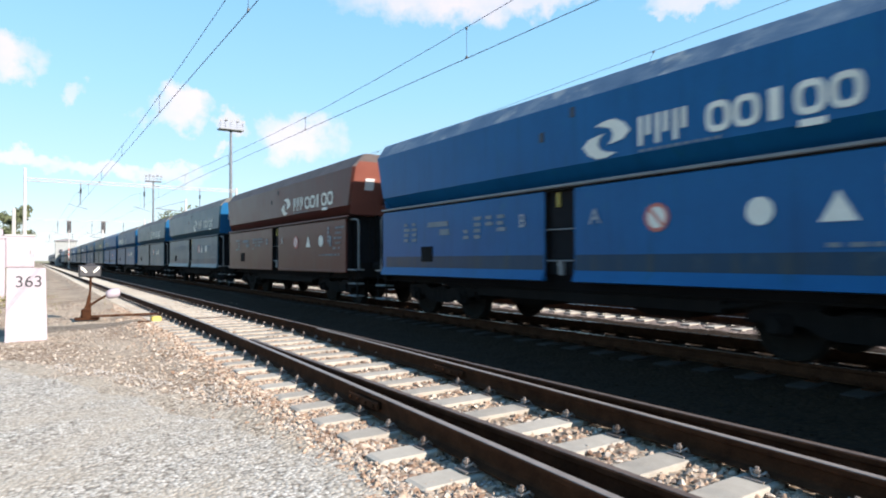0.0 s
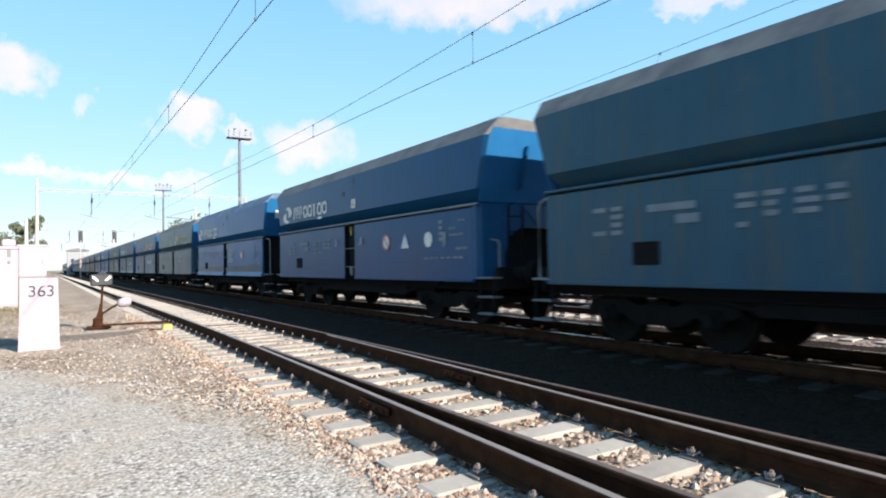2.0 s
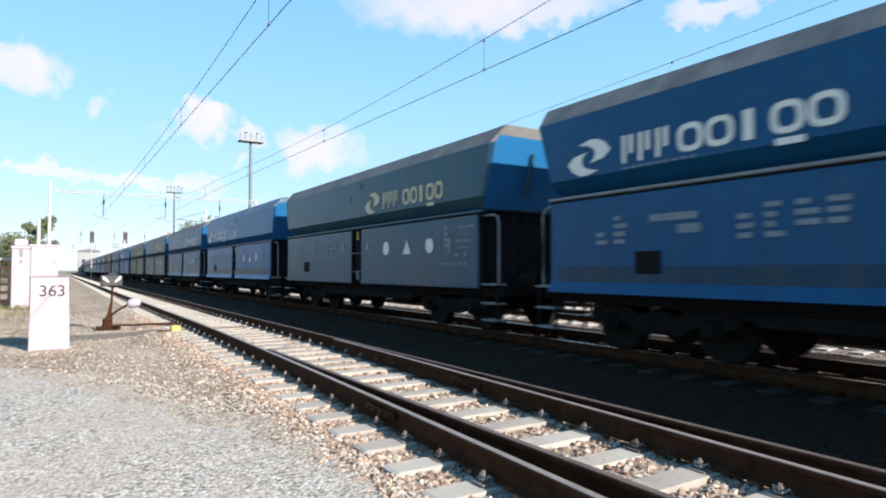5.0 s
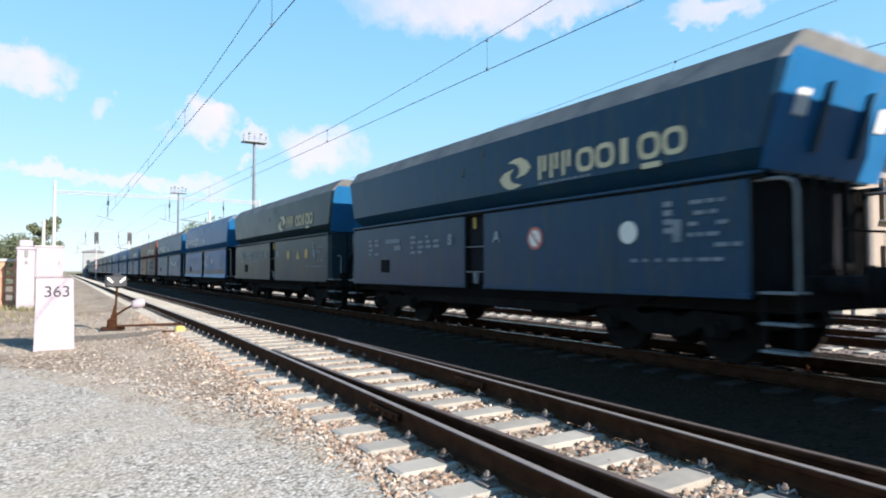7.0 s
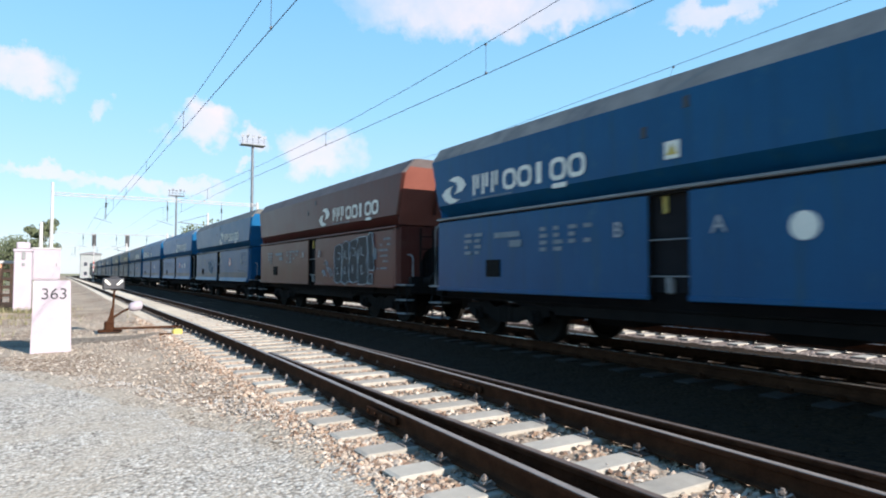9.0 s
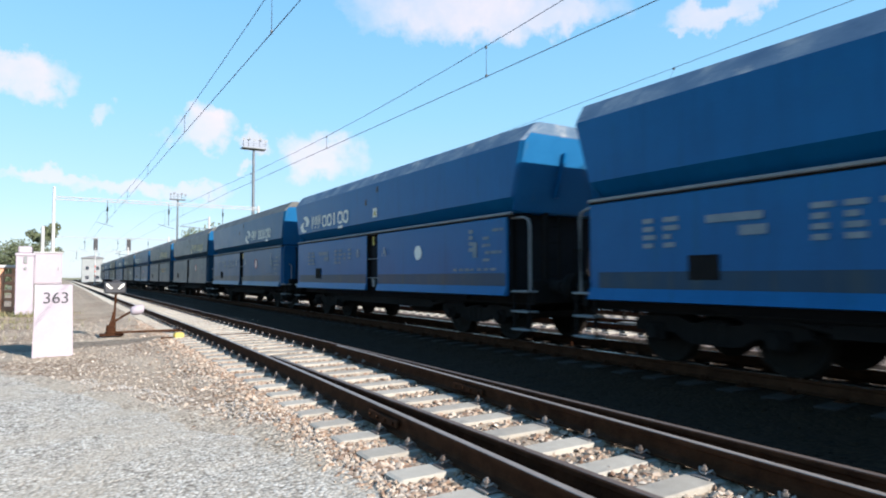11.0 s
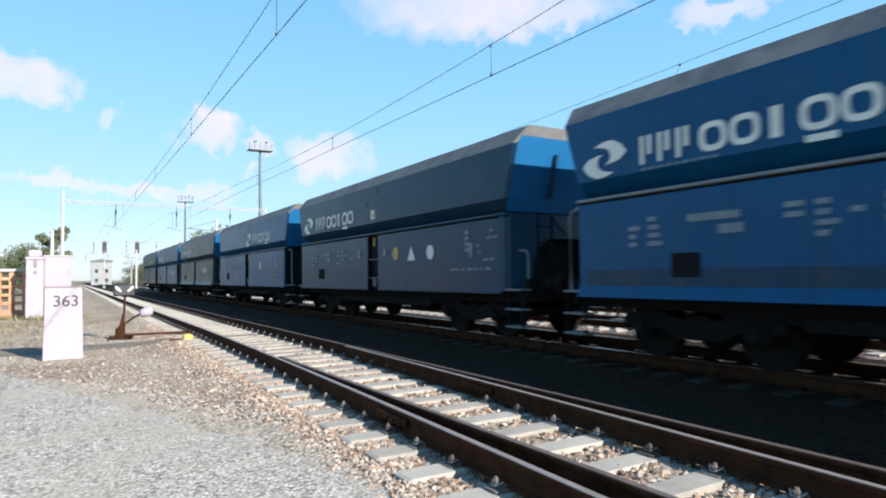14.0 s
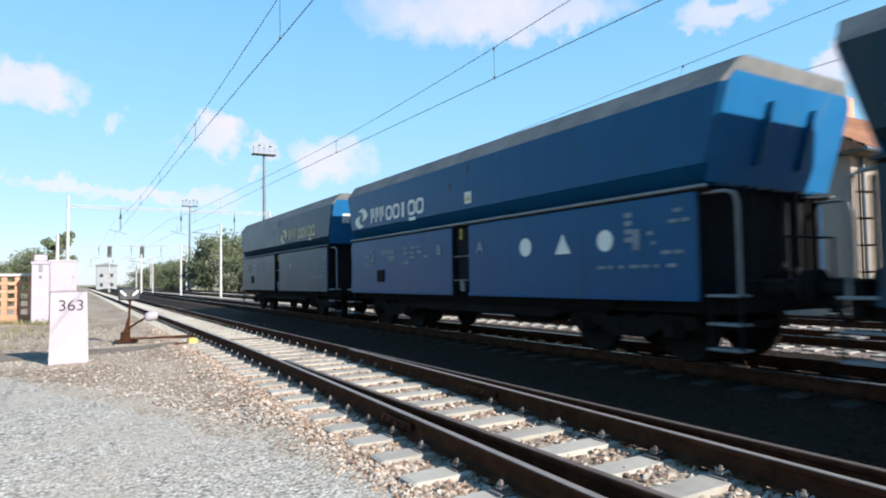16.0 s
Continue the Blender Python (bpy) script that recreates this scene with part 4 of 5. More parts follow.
def dress_wagon(w, paint, arched, plates, material, gap, start, length, marks, slant=0.0, extra=""):
    """The plates, lettering, signs and sprayed marks of one wagon."""
    hopper = [c for c in w.children if c.name.split(".")[0] == "hopper"][0]
    names = {"bright": "bright blue", "mid": "blue", "dusty": "dust-greyed blue", "dark": "dark faded blue", "sooty": "soot-dark", "brown": "red-brown"}
    ends = {"graffiti": "with large sprayed graffiti", "scribble": "with a sprayed swirl"}.get(extra, "with an arched end wall" if arched else "with pale grab rails")
    tagged(w, names[paint] + " bulk hopper wagon " + ends)
    if plates:
        for sx in (-1, 1):
            pl = Shape().loft([[(sx * 0.98 + a, -(y + o), z) for a, o in ((-0.13, 0.016), (0.13, 0.016), (0.13, 0.04), (-0.13, 0.04))] for y, z in ((6.10, 3.10), (6.19, 3.40))])
            part("plate", pl, M["plate_white"], hopper, "white rectangular plate")
    # lettering and signs on the side wall
    x = -1.512
    if length:
        s = Shape()
        swirl(s, start - 0.44, x, 2.99, 0.90, slant)
        part("emblem", s, M[material], hopper, "swirl emblem of two hooked blades")
        word_mark(hopper, start, x, length, M[material], gap)
        s = Shape()
        for i in range(9):
            plate(s, start - length * 0.28 - 0.14 * i, start - length * 0.28 - 0.08 - 0.14 * i, 2.71, 2.745, x)
        tagged(part("small_writing", s, M["faint"], hopper, "faint small line of writing"), kind="stuff")
    for y, z in ((0.38, 3.24), (-0.32, 3.52)):
        part("hand_hole", Shape().box(-1.50, y, z, 0.03, 0.10, 0.16, c=0.008), M["black"], hopper, "small dark opening")
    xs = -1.512
    for kind, y, z in marks:
        s = Shape()
        if kind == "disc":
            part("sign_disc", disc(s, y, z, 0.165, xs), M["cream"], w, "round cream sign")
        elif kind == "ring":
            d = part("sign_disc", disc(s, y, z, 0.15, xs), M["cream"], w, "round cream sign in a red ring")
            part("ring", disc(Shape(), y, z, 0.195, xs - 0.001, hole=0.145), M["red"], d, "red ring")
            part("slash", Shape().prism([(y + 0.12, z + 0.10), (y + 0.09, z + 0.13), (y - 0.12, z - 0.10), (y - 0.09, z - 0.13)], "x", xs - 0.010, xs - 0.005), M["red"], d, "slanting red bar")
        elif kind == "gold":
            part("sign_disc", disc(s, y, z, 0.165, xs), M["ochre"], w, "round ochre sign")
        elif kind == "goldtri":
            part("sign_triangle", s.prism([(y - 0.19, z - 0.15), (y + 0.19, z - 0.15), (y, z + 0.18)], "x", xs - 0.006, xs), M["ochre"], w, "triangular ochre sign")
        elif kind == "lines":
            r = random.Random(6)
            for k in range(7):
                plate(s, y + 0.50, y - r.uniform(0.1, 0.5), z + 0.28 - 0.09 * k, z + 0.325 - 0.09 * k, xs)
            tagged(part("writing", s, M["spray"], w, "block of small white writing"), kind="stuff")
        elif kind == "column":
            for k in range(4):
                plate(s, y + 0.07, y - 0.07, z + 0.20 - 0.12 * k, z + 0.275 - 0.12 * k, xs)
            tagged(part("writing", s, M["faint"], w, "short column of writing"), kind="stuff")
        elif kind == "tri":
            part("sign_triangle", s.prism([(y - 0.19, z - 0.15), (y + 0.19, z - 0.15), (y, z + 0.18)], "x", xs - 0.006, xs), M["cream"], w, "triangular cream sign")
        elif kind == "warn":
            q = part("warning_plate", plate(s, y - 0.12, y + 0.12, z - 0.12, z + 0.12, xs), M["cream"], w, "pale warning plate")
            part("warning_triangle", Shape().prism([(y - 0.09, z - 0.07), (y + 0.09, z - 0.07), (y, z + 0.08)], "x", xs - 0.012, xs - 0.005), M["yellow"], q, "yellow triangle")
        elif kind in "AB":
            side_letter(kind, y, z - 0.11, 0.32, w, M["spray"])
    faint = M["faint"]
    r = random.Random(len(marks) * 7 + int(start * 10))
    for y0, cols, rows in ((4.9, 2, 4), (3.9, 1, 1), (2.6, 2, 4), (1.9, 2, 3)):
        s = Shape()
        for c in range(cols):
            for k in range(rows):
                if rows == 1:
                    plate(s, y0, y0 - 0.75, 1.92, 2.02, xs)
                    plate(s, y0 - 0.45, y0 - 0.80, 1.74, 1.86, xs)
                elif r.random() < 0.85:
                    y = y0 - 0.34 * c
                    plate(s, y, y - r.uniform(0.12, 0.26), 1.98 - 0.115 * k, 2.045 - 0.115 * k, xs)
        tagged(part("writing", s, faint, w, "weathered lines of writing"), kind="stuff")
    s = Shape()
    for k in range(5):
        y = -4.95 - r.uniform(0, 0.2)
        for c in range(3):
            ln = r.uniform(0.07, 0.2)
            if r.random() < 0.7:
                plate(s, y, y - ln, 2.10 - 0.14 * k, 2.155 - 0.14 * k, xs)
            y -= ln + 0.05
    for c in range(7):
        plate(s, -4.0 - 0.22 * c, -4.0 - 0.22 * c - r.uniform(0.08, 0.18), 1.36, 1.41, xs)
    plate(s, -4.72, -4.86, 1.62, 1.92, xs)
    tagged(part("writing", s, faint, w, "weathered lines of writing"), kind="stuff")
    part("hatch", Shape().box(-1.51, 3.95, 1.36, 0.03, 0.44, 0.32, c=0.008), M["frame"], w, "dark square hatch")
    if extra == "labels":
        part("label_plate", plate(Shape(), 3.55, 3.25, 1.24, 1.48, xs), M["plate_white"], w, "white label plate")
        part("label_plate", plate(Shape(), 4.62, 4.42, 1.24, 1.48, xs), M["plate_white"], w, "white label plate")
    if extra == "scribble":
        rr = random.Random(4)
        for cy, cz, rad in ((2.05, 1.62, 0.30), (1.72, 1.45, 0.24), (1.40, 1.55, 0.17)):
            pts = [(xs - 0.004, cy + rad * (1 - 0.05 * q) * math.cos(q * 0.7) * rr.uniform(0.8, 1.2), cz + 1.25 * rad * (1 - 0.05 * q) * math.sin(q * 0.7) * rr.uniform(0.8, 1.2)) for q in range(13)]
            part("scribble", Shape().tube(pts, 0.020, 5), M["spray"], w, "pale sprayed scribble")
    if extra == "graffiti":
        # five slanting shapes side by side, each with its outline, and strokes cut into them
        rr = random.Random(12)
        shapes = ((-1.98, 0.62, 1.02, 2.06, 0.10), (-2.55, 0.60, 1.00, 2.14, 0.04), (-3.10, 0.66, 1.03, 2.18, 0.02), (-3.72, 0.66, 0.98, 2.24, -0.06), (-4.42, 0.34, 1.34, 2.30, -0.10), (-4.40, 0.24, 0.99, 1.24, 0.0))
        for i, (y, wd, lo, hi, lean) in enumerate(shapes):
            blob = []
            for a, b in ((0.06, 0), (0.45, -0.03), (0.95, 0.02), (1.0, 0.28), (0.90, 0.47), (1.02, 0.66), (0.97, 0.98), (0.55, 1.02), (0.04, 0.97), (-0.04, 0.70), (0.05, 0.48), (-0.03, 0.22)):
                a, b = a + rr.uniform(-0.04, 0.04), b + rr.uniform(-0.03, 0.03)
                blob.append((y - wd * a - lean * b, lo + (hi - lo) * b))
            g = part("graffiti_block", Shape().prism(blob, "x", xs - 0.008 - 0.001 * i, xs - 0.002), M["spray_dark"], w, "dark grey sprayed graffiti shape")
            part("outline", Shape().tube([(xs - 0.016, p, q) for p, q in blob + blob[:1]], 0.015, 5), M["spray"], g, "pale sprayed outline")
            if i < 4:
                at = lambda a, b: (xs - 0.018, y - wd * a - lean * b, lo + (hi - lo) * b)
                stroke = [(0.40, 0.80), (0.42, 0.62), (0.66, 0.60)] if i % 2 else [(0.36, 0.82), (0.62, 0.78), (0.60, 0.62), (0.36, 0.64)]
                part("inner_line", Shape().tube([at(*p) for p in stroke], 0.015, 5), M["spray"], g, "pale sprayed line")
                part("inner_line", Shape().tube([at(*p) for p in ((0.38, 0.40), (0.40, 0.20), (0.62 - 0.2 * (i == 2), 0.24))], 0.015, 5), M["spray"], g, "pale sprayed line")
        for y, z, k in ((-1.28, 1.52, 0.13), (-1.58, 1.30, 0.16), (-1.05, 1.28, 0.10)):
            pts = [(xs - 0.004, y + k * math.cos(q * 1.1) * rr.uniform(0.5, 1.3) - 0.02 * q, z + k * math.sin(q * 1.3) * rr.uniform(0.6, 1.3)) for q in range(10)]
            part("scribble", Shape().tube(pts, 0.012, 5), M["spray"], w, "pale sprayed scribble")


LETTERS = [("A", -0.78, 1.88), ("B", 0.86, 1.90), ("column", -4.65, 1.90)]


def signs(ring=None, tri=None, disc_at=None, gold=(), goldtri=None, warn=None, more=()):
    """Sign positions along one wagon's side, from its middle."""
    out = list(LETTERS) + list(more)
    out += [("ring", ring, 1.80)] if ring is not None else []
    out += [("tri", tri, 1.78)] if tri is not None else []
    out += [("goldtri", goldtri, 1.80)] if goldtri is not None else []
    out += [("disc", y, 1.79) for y in (disc_at or ())]
    out += [("gold", y, 1.82) for y in gold]
    out += [("warn", warn, 2.92)] if warn is not None else []
    return out


# paint, arched front end, white plates, lettering colour, gap in the word mark, its start and length, signs, slant of the emblem, extra
TRAIN = [
    # this leading wagon is always out of view, added for its shadow
    ("mid", True, False, "cream", True, -0.6, 3.8, signs(-1.9, -2.9, [-3.9])),
    ("bright", False, False, "cream", True, -0.55, 3.75, signs(-1.87, -4.12, [-3.28])),
    ("brown", False, True, "cream", False, -0.69, 4.2, signs(-2.05, -3.11, [-4.11])),
    ("dusty", False, True, "cream", True, -0.85, 4.05, signs(-2.13, -2.70, [-3.64])),
    ("dusty", False, True, "cream", True, -0.67, 3.76, signs(-1.86, -3.15, [-3.86])),
    ("mid", True, False, "cream", False, 5.5, 3.85, signs(-2.19, -3.12, [-4.15], warn=-0.30)),
    ("bright", False, True, "cream", False, 5.7, 4.05, signs(-2.85, more=[("lines", -1.1, 1.75)])),
    ("dusty", True, False, "gold", True, -0.64, 3.78, signs(-2.50)),
    ("mid", False, True, "gold", True, -0.62, 3.62, signs(None, -2.86, [-2.0, -3.76])),
    ("mid", True, False, "cream", False, 5.5, 4.05, signs(-1.80, -2.85, [-3.89], warn=-0.10)),
    ("dusty", False, False, "gold", True, -0.6, 3.85, signs(None, -2.93, [-1.85, -3.97])),
    ("bright", False, False, "cream", False, 5.6, 4.05, signs(-1.85, -2.85, [-3.85], warn=-0.2)),
    ("mid", False, False, "cream", False, -0.7, 4.0, signs(-1.9, -2.9, [-3.9]), 0.0, "labels"),
    ("dark", False, True, "gold", False, -0.90, 3.97, signs(-1.89, None, [-3.96])),
    ("sooty", True, False, "gold", True, -0.80, 3.68, signs(gold=[-2.03, -3.98], goldtri=-3.10)),
    ("bright", False, True, "cream", False, 5.75, 4.08, signs(-2.50, warn=-0.17, more=[("lines", -1.0, 1.76)])),
    ("mid", False, True, "cream", False, 5.75, 4.15, signs(None, -2.86, [-1.82, -3.83], warn=-0.10)),
    ("brown", True, False, "cream", False, -0.68, 4.18, [("A", 0.82, 1.88), ("B", -0.75, 1.88)], 0.0, "graffiti"),
    ("mid", True, False, "cream", False, -0.26, 3.82, signs(-2.56), 0.22, "scribble"),
    ("bright", False, False, "cream", False, -0.30, 3.82, signs(-1.9, -2.9, [-3.9]), 0.22),
    ("bright", False, False, "cream", False, 5.7, 4.05, signs(None, None, [-2.5], warn=-0.2)),
    ("mid", True, False, "cream", True, -0.7, 3.8, signs(-2.5)),
    ("dark", True, False, "gold", True, -0.95, 3.76, signs(-2.75)),
    ("dark", True, False, "gold", True, -0.74, 3.80, signs(gold=[-1.91, -3.60], goldtri=-2.60)),
    ("mid", True, False, "cream", False, 5.8, 4.15, signs(-2.47, warn=-0.20)),
    ("dark", True, False, "cream", False, 5.6, 4.2, signs(None, -2.23, [-3.14], gold=[-1.40], warn=-0.05)),
    ("mid", False, False, "cream", False, 0.1, 3.9, signs(-2.35), 0.22),
    ("sooty", True, False, "cream", False, 5.75, 4.25, signs(None, -3.08, [-3.70], gold=[-2.57])),
    ("mid", False, False, "cream", False, 5.64, 4.02, signs(None, -3.22, [-2.23, -4.18], warn=-0.36)),
    ("dark", False, True, "gold", True, -0.61, 4.0, [("A", -1.94, 1.85)]),
]
WAGONS = []
SURGE = [(0, 0.0), (0.5, 0.0), (1, 0.0), (1.5, -0.05), (2, -0.14), (2.5, -0.15), (3, 0.3), (3.5, 0.62), (4, 0.82), (4.5, 0.82), (5.7, 0.5), (7, 0.07), (7.5, 0.03), (8, 0.1), (8.5, 0.4), (9, 0.12), (9.5, 0.08),
         (10, 0.15), (11.2, 0.18), (12.5, 0.2), (13, 0.15), (13.5, 0.03), (14, 0.12), (14.5, 0.1), (15, 0.12), (15.5, 0.05), (16, 0.0)]


def wagon_y(k, t):
    """The middle of wagon k at t seconds; the train slows a little and surges on its couplings."""
    return 21.09 + PITCH * k - (23.5 * t - 0.022 * t * t) + dict(SURGE)[t]


def build_train():
    made = {}
    for i, spec in enumerate(TRAIN):
        k = i - 2
        at = pose(TRAIN_X, wagon_y(k, 0), 0)
        kind = (spec[0], spec[1], spec[0] != "brown" and (spec[0] == "bright" or i % 3 == 0))
        if kind in made:
            ob = copy_thing(made[kind], at)
        else:
            ob = made[kind] = build_wagon(*kind)
            ob.matrix_basis = at
        WAGONS.append((k, ob))
    for (k, ob), spec in zip(WAGONS, TRAIN):
        dress_wagon(ob, *spec)


build_train()


# ---- lineside ----
def build_kilometre_stone():
    st = thing("distance_post", "white painted concrete distance post with black number", "distance post", at=pose(-0.10, 14.6, 0))
    body = Shape().loft([[(x * k, y, z) for x, y in ((-0.315, -0.11), (0.315, -0.11), (0.315, 0.11), (-0.315, 0.11))] for z, k in ((-0.45, 1.10), (1.09, 0.98), (1.105, 0.95))])
    part("stone", body, M["white"], st)
    cu = bpy.data.curves.new("number", "FONT")
    cu.body, cu.size, cu.extrude, cu.align_x, cu.space_character = "363", 0.31, 0.003, "CENTER", 0.98
    tmp = bpy.data.objects.new("number", cu)
    me = bpy.data.meshes.new_from_object(tmp)
    bpy.data.objects.remove(tmp)
    me.materials.clear()
    part("number", me, M["black"], st, "black painted number", at=pose(0.035, -0.114, 0.74, 90, 0, 0))


def build_point_lever():
    lv = thing("point_lever", "rusty hand point lever with white counterweight and arrow lantern", "point lever", at=pose(1.15, 18.2, -0.26))
    part("base_plate", Shape().box(0, 0, 0.03, 0.55, 0.35, 0.06, c=0.015).box(-0.02, 0, 0.16, 0.22, 0.2, 0.24, c=0.03), M["rust"], lv)
    part("stand", Shape().prism([(-0.16, 0.05), (0.10, 0.05), (0.09, 0.40), (0.06, 0.62), (0.02, 0.62), (-0.02, 0.40)], "y", -0.05, 0.05), M["rust"], lv)
    part("spindle", Shape().rod((0.06, 0, 0.5), (0.085, 0, 1.12), 0.028).box(0.08, 0, 1.09, 0.16, 0.16, 0.05), M["rust"], lv)
    arm = part("lever_arm", Shape().tube([(0.05, -0.06, 0.36), (0.28, -0.07, 0.52), (0.46, -0.07, 0.62), (0.74, -0.07, 0.66)], 0.028), M["rust"], lv)
    wt = Shape().loft([[(0.57 + a * 1.0, -0.07 + k * math.cos(t) * 0.13, 0.65 + a * 0.15 + k * math.sin(t) * 0.13) for t in [2 * math.pi * i / 16 for i in range(16)]] for a, k in ((-0.15, 0.45), (-0.11, 0.85), (0, 1.0), (0.12, 0.95), (0.17, 0.6))])
    part("counterweight", wt, M["white"], arm, "white painted counterweight", smooth=True)
    lan = part("lantern", Shape().box(0.06, 0, 1.24, 0.50, 0.28, 0.30, c=0.03).box(0.08, 0, 1.41, 0.20, 0.16, 0.06, c=0.02), M["black"], lv, "dark lantern box")
    for k in (-1, 1):
        ar = Shape().prism([(0.06 + k * 0.06, 1.22), (0.06 + k * 0.10, 1.20), (0.06 + k * 0.21, 1.30), (0.06 + k * 0.21, 1.345), (0.06 + k * 0.17, 1.345)], "y", -0.152, -0.138)
        part("arrow", ar, M["cream"], lan, "pale slanting arrow")
    part("rod", Shape().rod((0.1, -0.25, 0.10), (1.75, -0.6, 0.10), 0.022).rod((0.1, 0.1, 0.08), (1.75, 0.1, 0.08), 0.02), M["rust"], lv, "rusty pull rod")
    box = thing("point_lock", "small yellow painted point lock beside the rail", "point lock", at=pose(2.46, 16.2, -0.22))
    part("housing", Shape().box(0, 0, 0.06, 0.22, 0.24, 0.15, c=0.03), M["yellow"], box)
    part("bar", Shape().box(0.7, 0.0, 0.02, 2.2, 0.07, 0.04, c=0.006), M["rust"], box)
    v, f, n = [], [], 80
    for i in range(n + 1):
        x = -9 + 11.2 * i / n
        wd = (0.95 if x < -0.5 else 0.95 - 0.22 * (x + 0.5)) + 0.22 * noise.noise((x * 1.9, 0.7, 0))
        mid = 16.7 + 0.25 * noise.noise((x * 0.8, 4.2, 0))
        for j in range(5):
            q = -1 + j / 2
            v.append((x, mid + wd * q, ground_height(x, mid) + 0.034 - 0.03 * abs(q) ** 3))
    for i in range(n):
        for j in range(4):
            f.append((i * 5 + j, i * 5 + 5 + j, i * 5 + 6 + j, i * 5 + 1 + j))
    tagged(part("dark_soil", Shape().add(v, f), M["soil"], smooth=True), "dark trodden soil strip across the gravel", "soil", kind="structure")


def build_fence():
    wall = thing("openwork_fence", "orange openwork brick fence with pale capping", "fence", at=pose(-1.45, 31.4, 0, 0, 0, 176))
    part("footing", Shape().box(4.0, 0, -0.2, 8.0, 0.30, 0.5, c=0.01), M["brick"], wall)
    part("capping", Shape().box(4.0, 0, 1.70, 8.1, 0.36, 0.12, c=0.02), M["pole_white"], wall, "pale capping slab")
    upright = Shape().box(0, 0, 0, 0.20, 0.20, 0.25, c=0.01).mesh("brick")
    flat = Shape().box(0, 0, 0, 0.45, 0.24, 0.125, c=0.01).mesh("brick")
    for j in range(5):
        z = 0.05 + 0.335 * j
        for i in range(17):
            part("brick", upright, M["brick"], wall, at=pose(0.16 + 0.46 * i, 0, z + 0.125))
            part("brick", flat, M["brick"], wall, at=pose(0.30 + 0.46 * i, 0, z + 0.293))
    g = thing("gate_pillar", "white plastered gate pillar with a moulded cap", "pillar", at=pose(-1.22, 30.0, 0))
    part("shaft", Shape().box(0, 0, 0.85, 0.60, 0.46, 2.5, c=0.02), M["white"], g)
    part("cap", Shape().box(0, 0, 2.16, 0.66, 0.52, 0.12, c=0.02).box(0, 0, 2.35, 0.46, 0.40, 0.28, c=0.04), M["white"], g)
    part("hinge", Shape().box(0.02, -0.245, 1.95, 0.12, 0.04, 0.30, c=0.01).box(0.02, -0.245, 1.60, 0.10, 0.04, 0.12, c=0.01), M["frame_grey"], g)
    b = thing("relay_cabinet", "white metal lineside relay cabinet on a plinth", "cabinet", at=pose(-0.45, 31.2, 0))
    part("plinth", Shape().box(0, 0, 0.3, 0.92, 0.6, 1.3, c=0.02), M["pole_white"], b)
    part("body", Shape().box(0, 0, 1.62, 1.0, 0.66, 1.32, c=0.025), M["white"], b)
    part("roof", Shape().box(0, 0, 2.29, 1.08, 0.74, 0.06, c=0.015), M["pole_white"], b)
    d = part("door", Shape().box(-0.0, -0.34, 1.62, 0.9, 0.02, 1.2, c=0.006), M["white"], b)
    part("handle", Shape().box(0.36, -0.36, 1.6, 0.03, 0.03, 0.16), M["frame_grey"], d)


def lattice(s, a, b, w, n, r=0.03):
    """A lattice girder of four chords and zigzag bracing between a and b."""
    a, b = Vector(a), Vector(b)
    d = b - a
    side = Vector((0, 1, 0)) * w
    up = Vector((0, 0, 1)) * w if abs(d.normalized().z) < 0.5 else Vector((1, 0, 0)) * w
    for i in (-0.5, 0.5):
        for j in (-0.5, 0.5):
            s.rod(a + side * i + up * j, b + side * i + up * j, r, n=5)
    for k in range(n):
        p, q = a + d * (k / n), a + d * ((k + 1) / n)
        for i in (-0.5, 0.5):
            s.rod(p + side * i + up * (0.5 if k % 2 else -0.5), q + side * i + up * (-0.5 if k % 2 else 0.5), r * 0.6, n=4)
    return s


def build_portal(y, x0, x1, z, label):
    p = thing("catenary_portal", label, "catenary portal", "overhead line portals", at=pose(0, y, 0))
    for x in (x0, x1):
        part("mast", Shape().rod((x, 0, -0.4), (x, 0, z + 0.95 if x == x0 else z + 0.3), 0.16, 0.10, n=12), M["pole_white"], p)
        part("foot", Shape().box(x, 0, -0.3, 0.8, 0.8, 0.5, c=0.04), M["concrete"], p)
    part("beam", lattice(Shape(), (x0, 0, z), (x1, 0, z), 0.24, 30, 0.026), M["pole_white"], p)
    for x in (3.4, 8.4, 13.2):
        if x0 < x < x1:
            h = part("dropper_arm", Shape().rod((x, 0, z), (x, 0, 6.0), 0.035).rod((x - 0.9, 0, 6.1), (x + 0.5, 0, 5.7), 0.022), M["galv"], p)
            part("insulator", Shape().rod((x, 0, 7.05), (x, 0, 7.45), 0.07), M["wheel"], h, "dark ribbed insulator")


def hung(y, low, near, far):
    """The height of a messenger wire that sags to its lowest point at low."""
    y = max(0.0, min(y, 62.0))
    return 6.0 + (near if y < low else far) * (y - low) ** 2


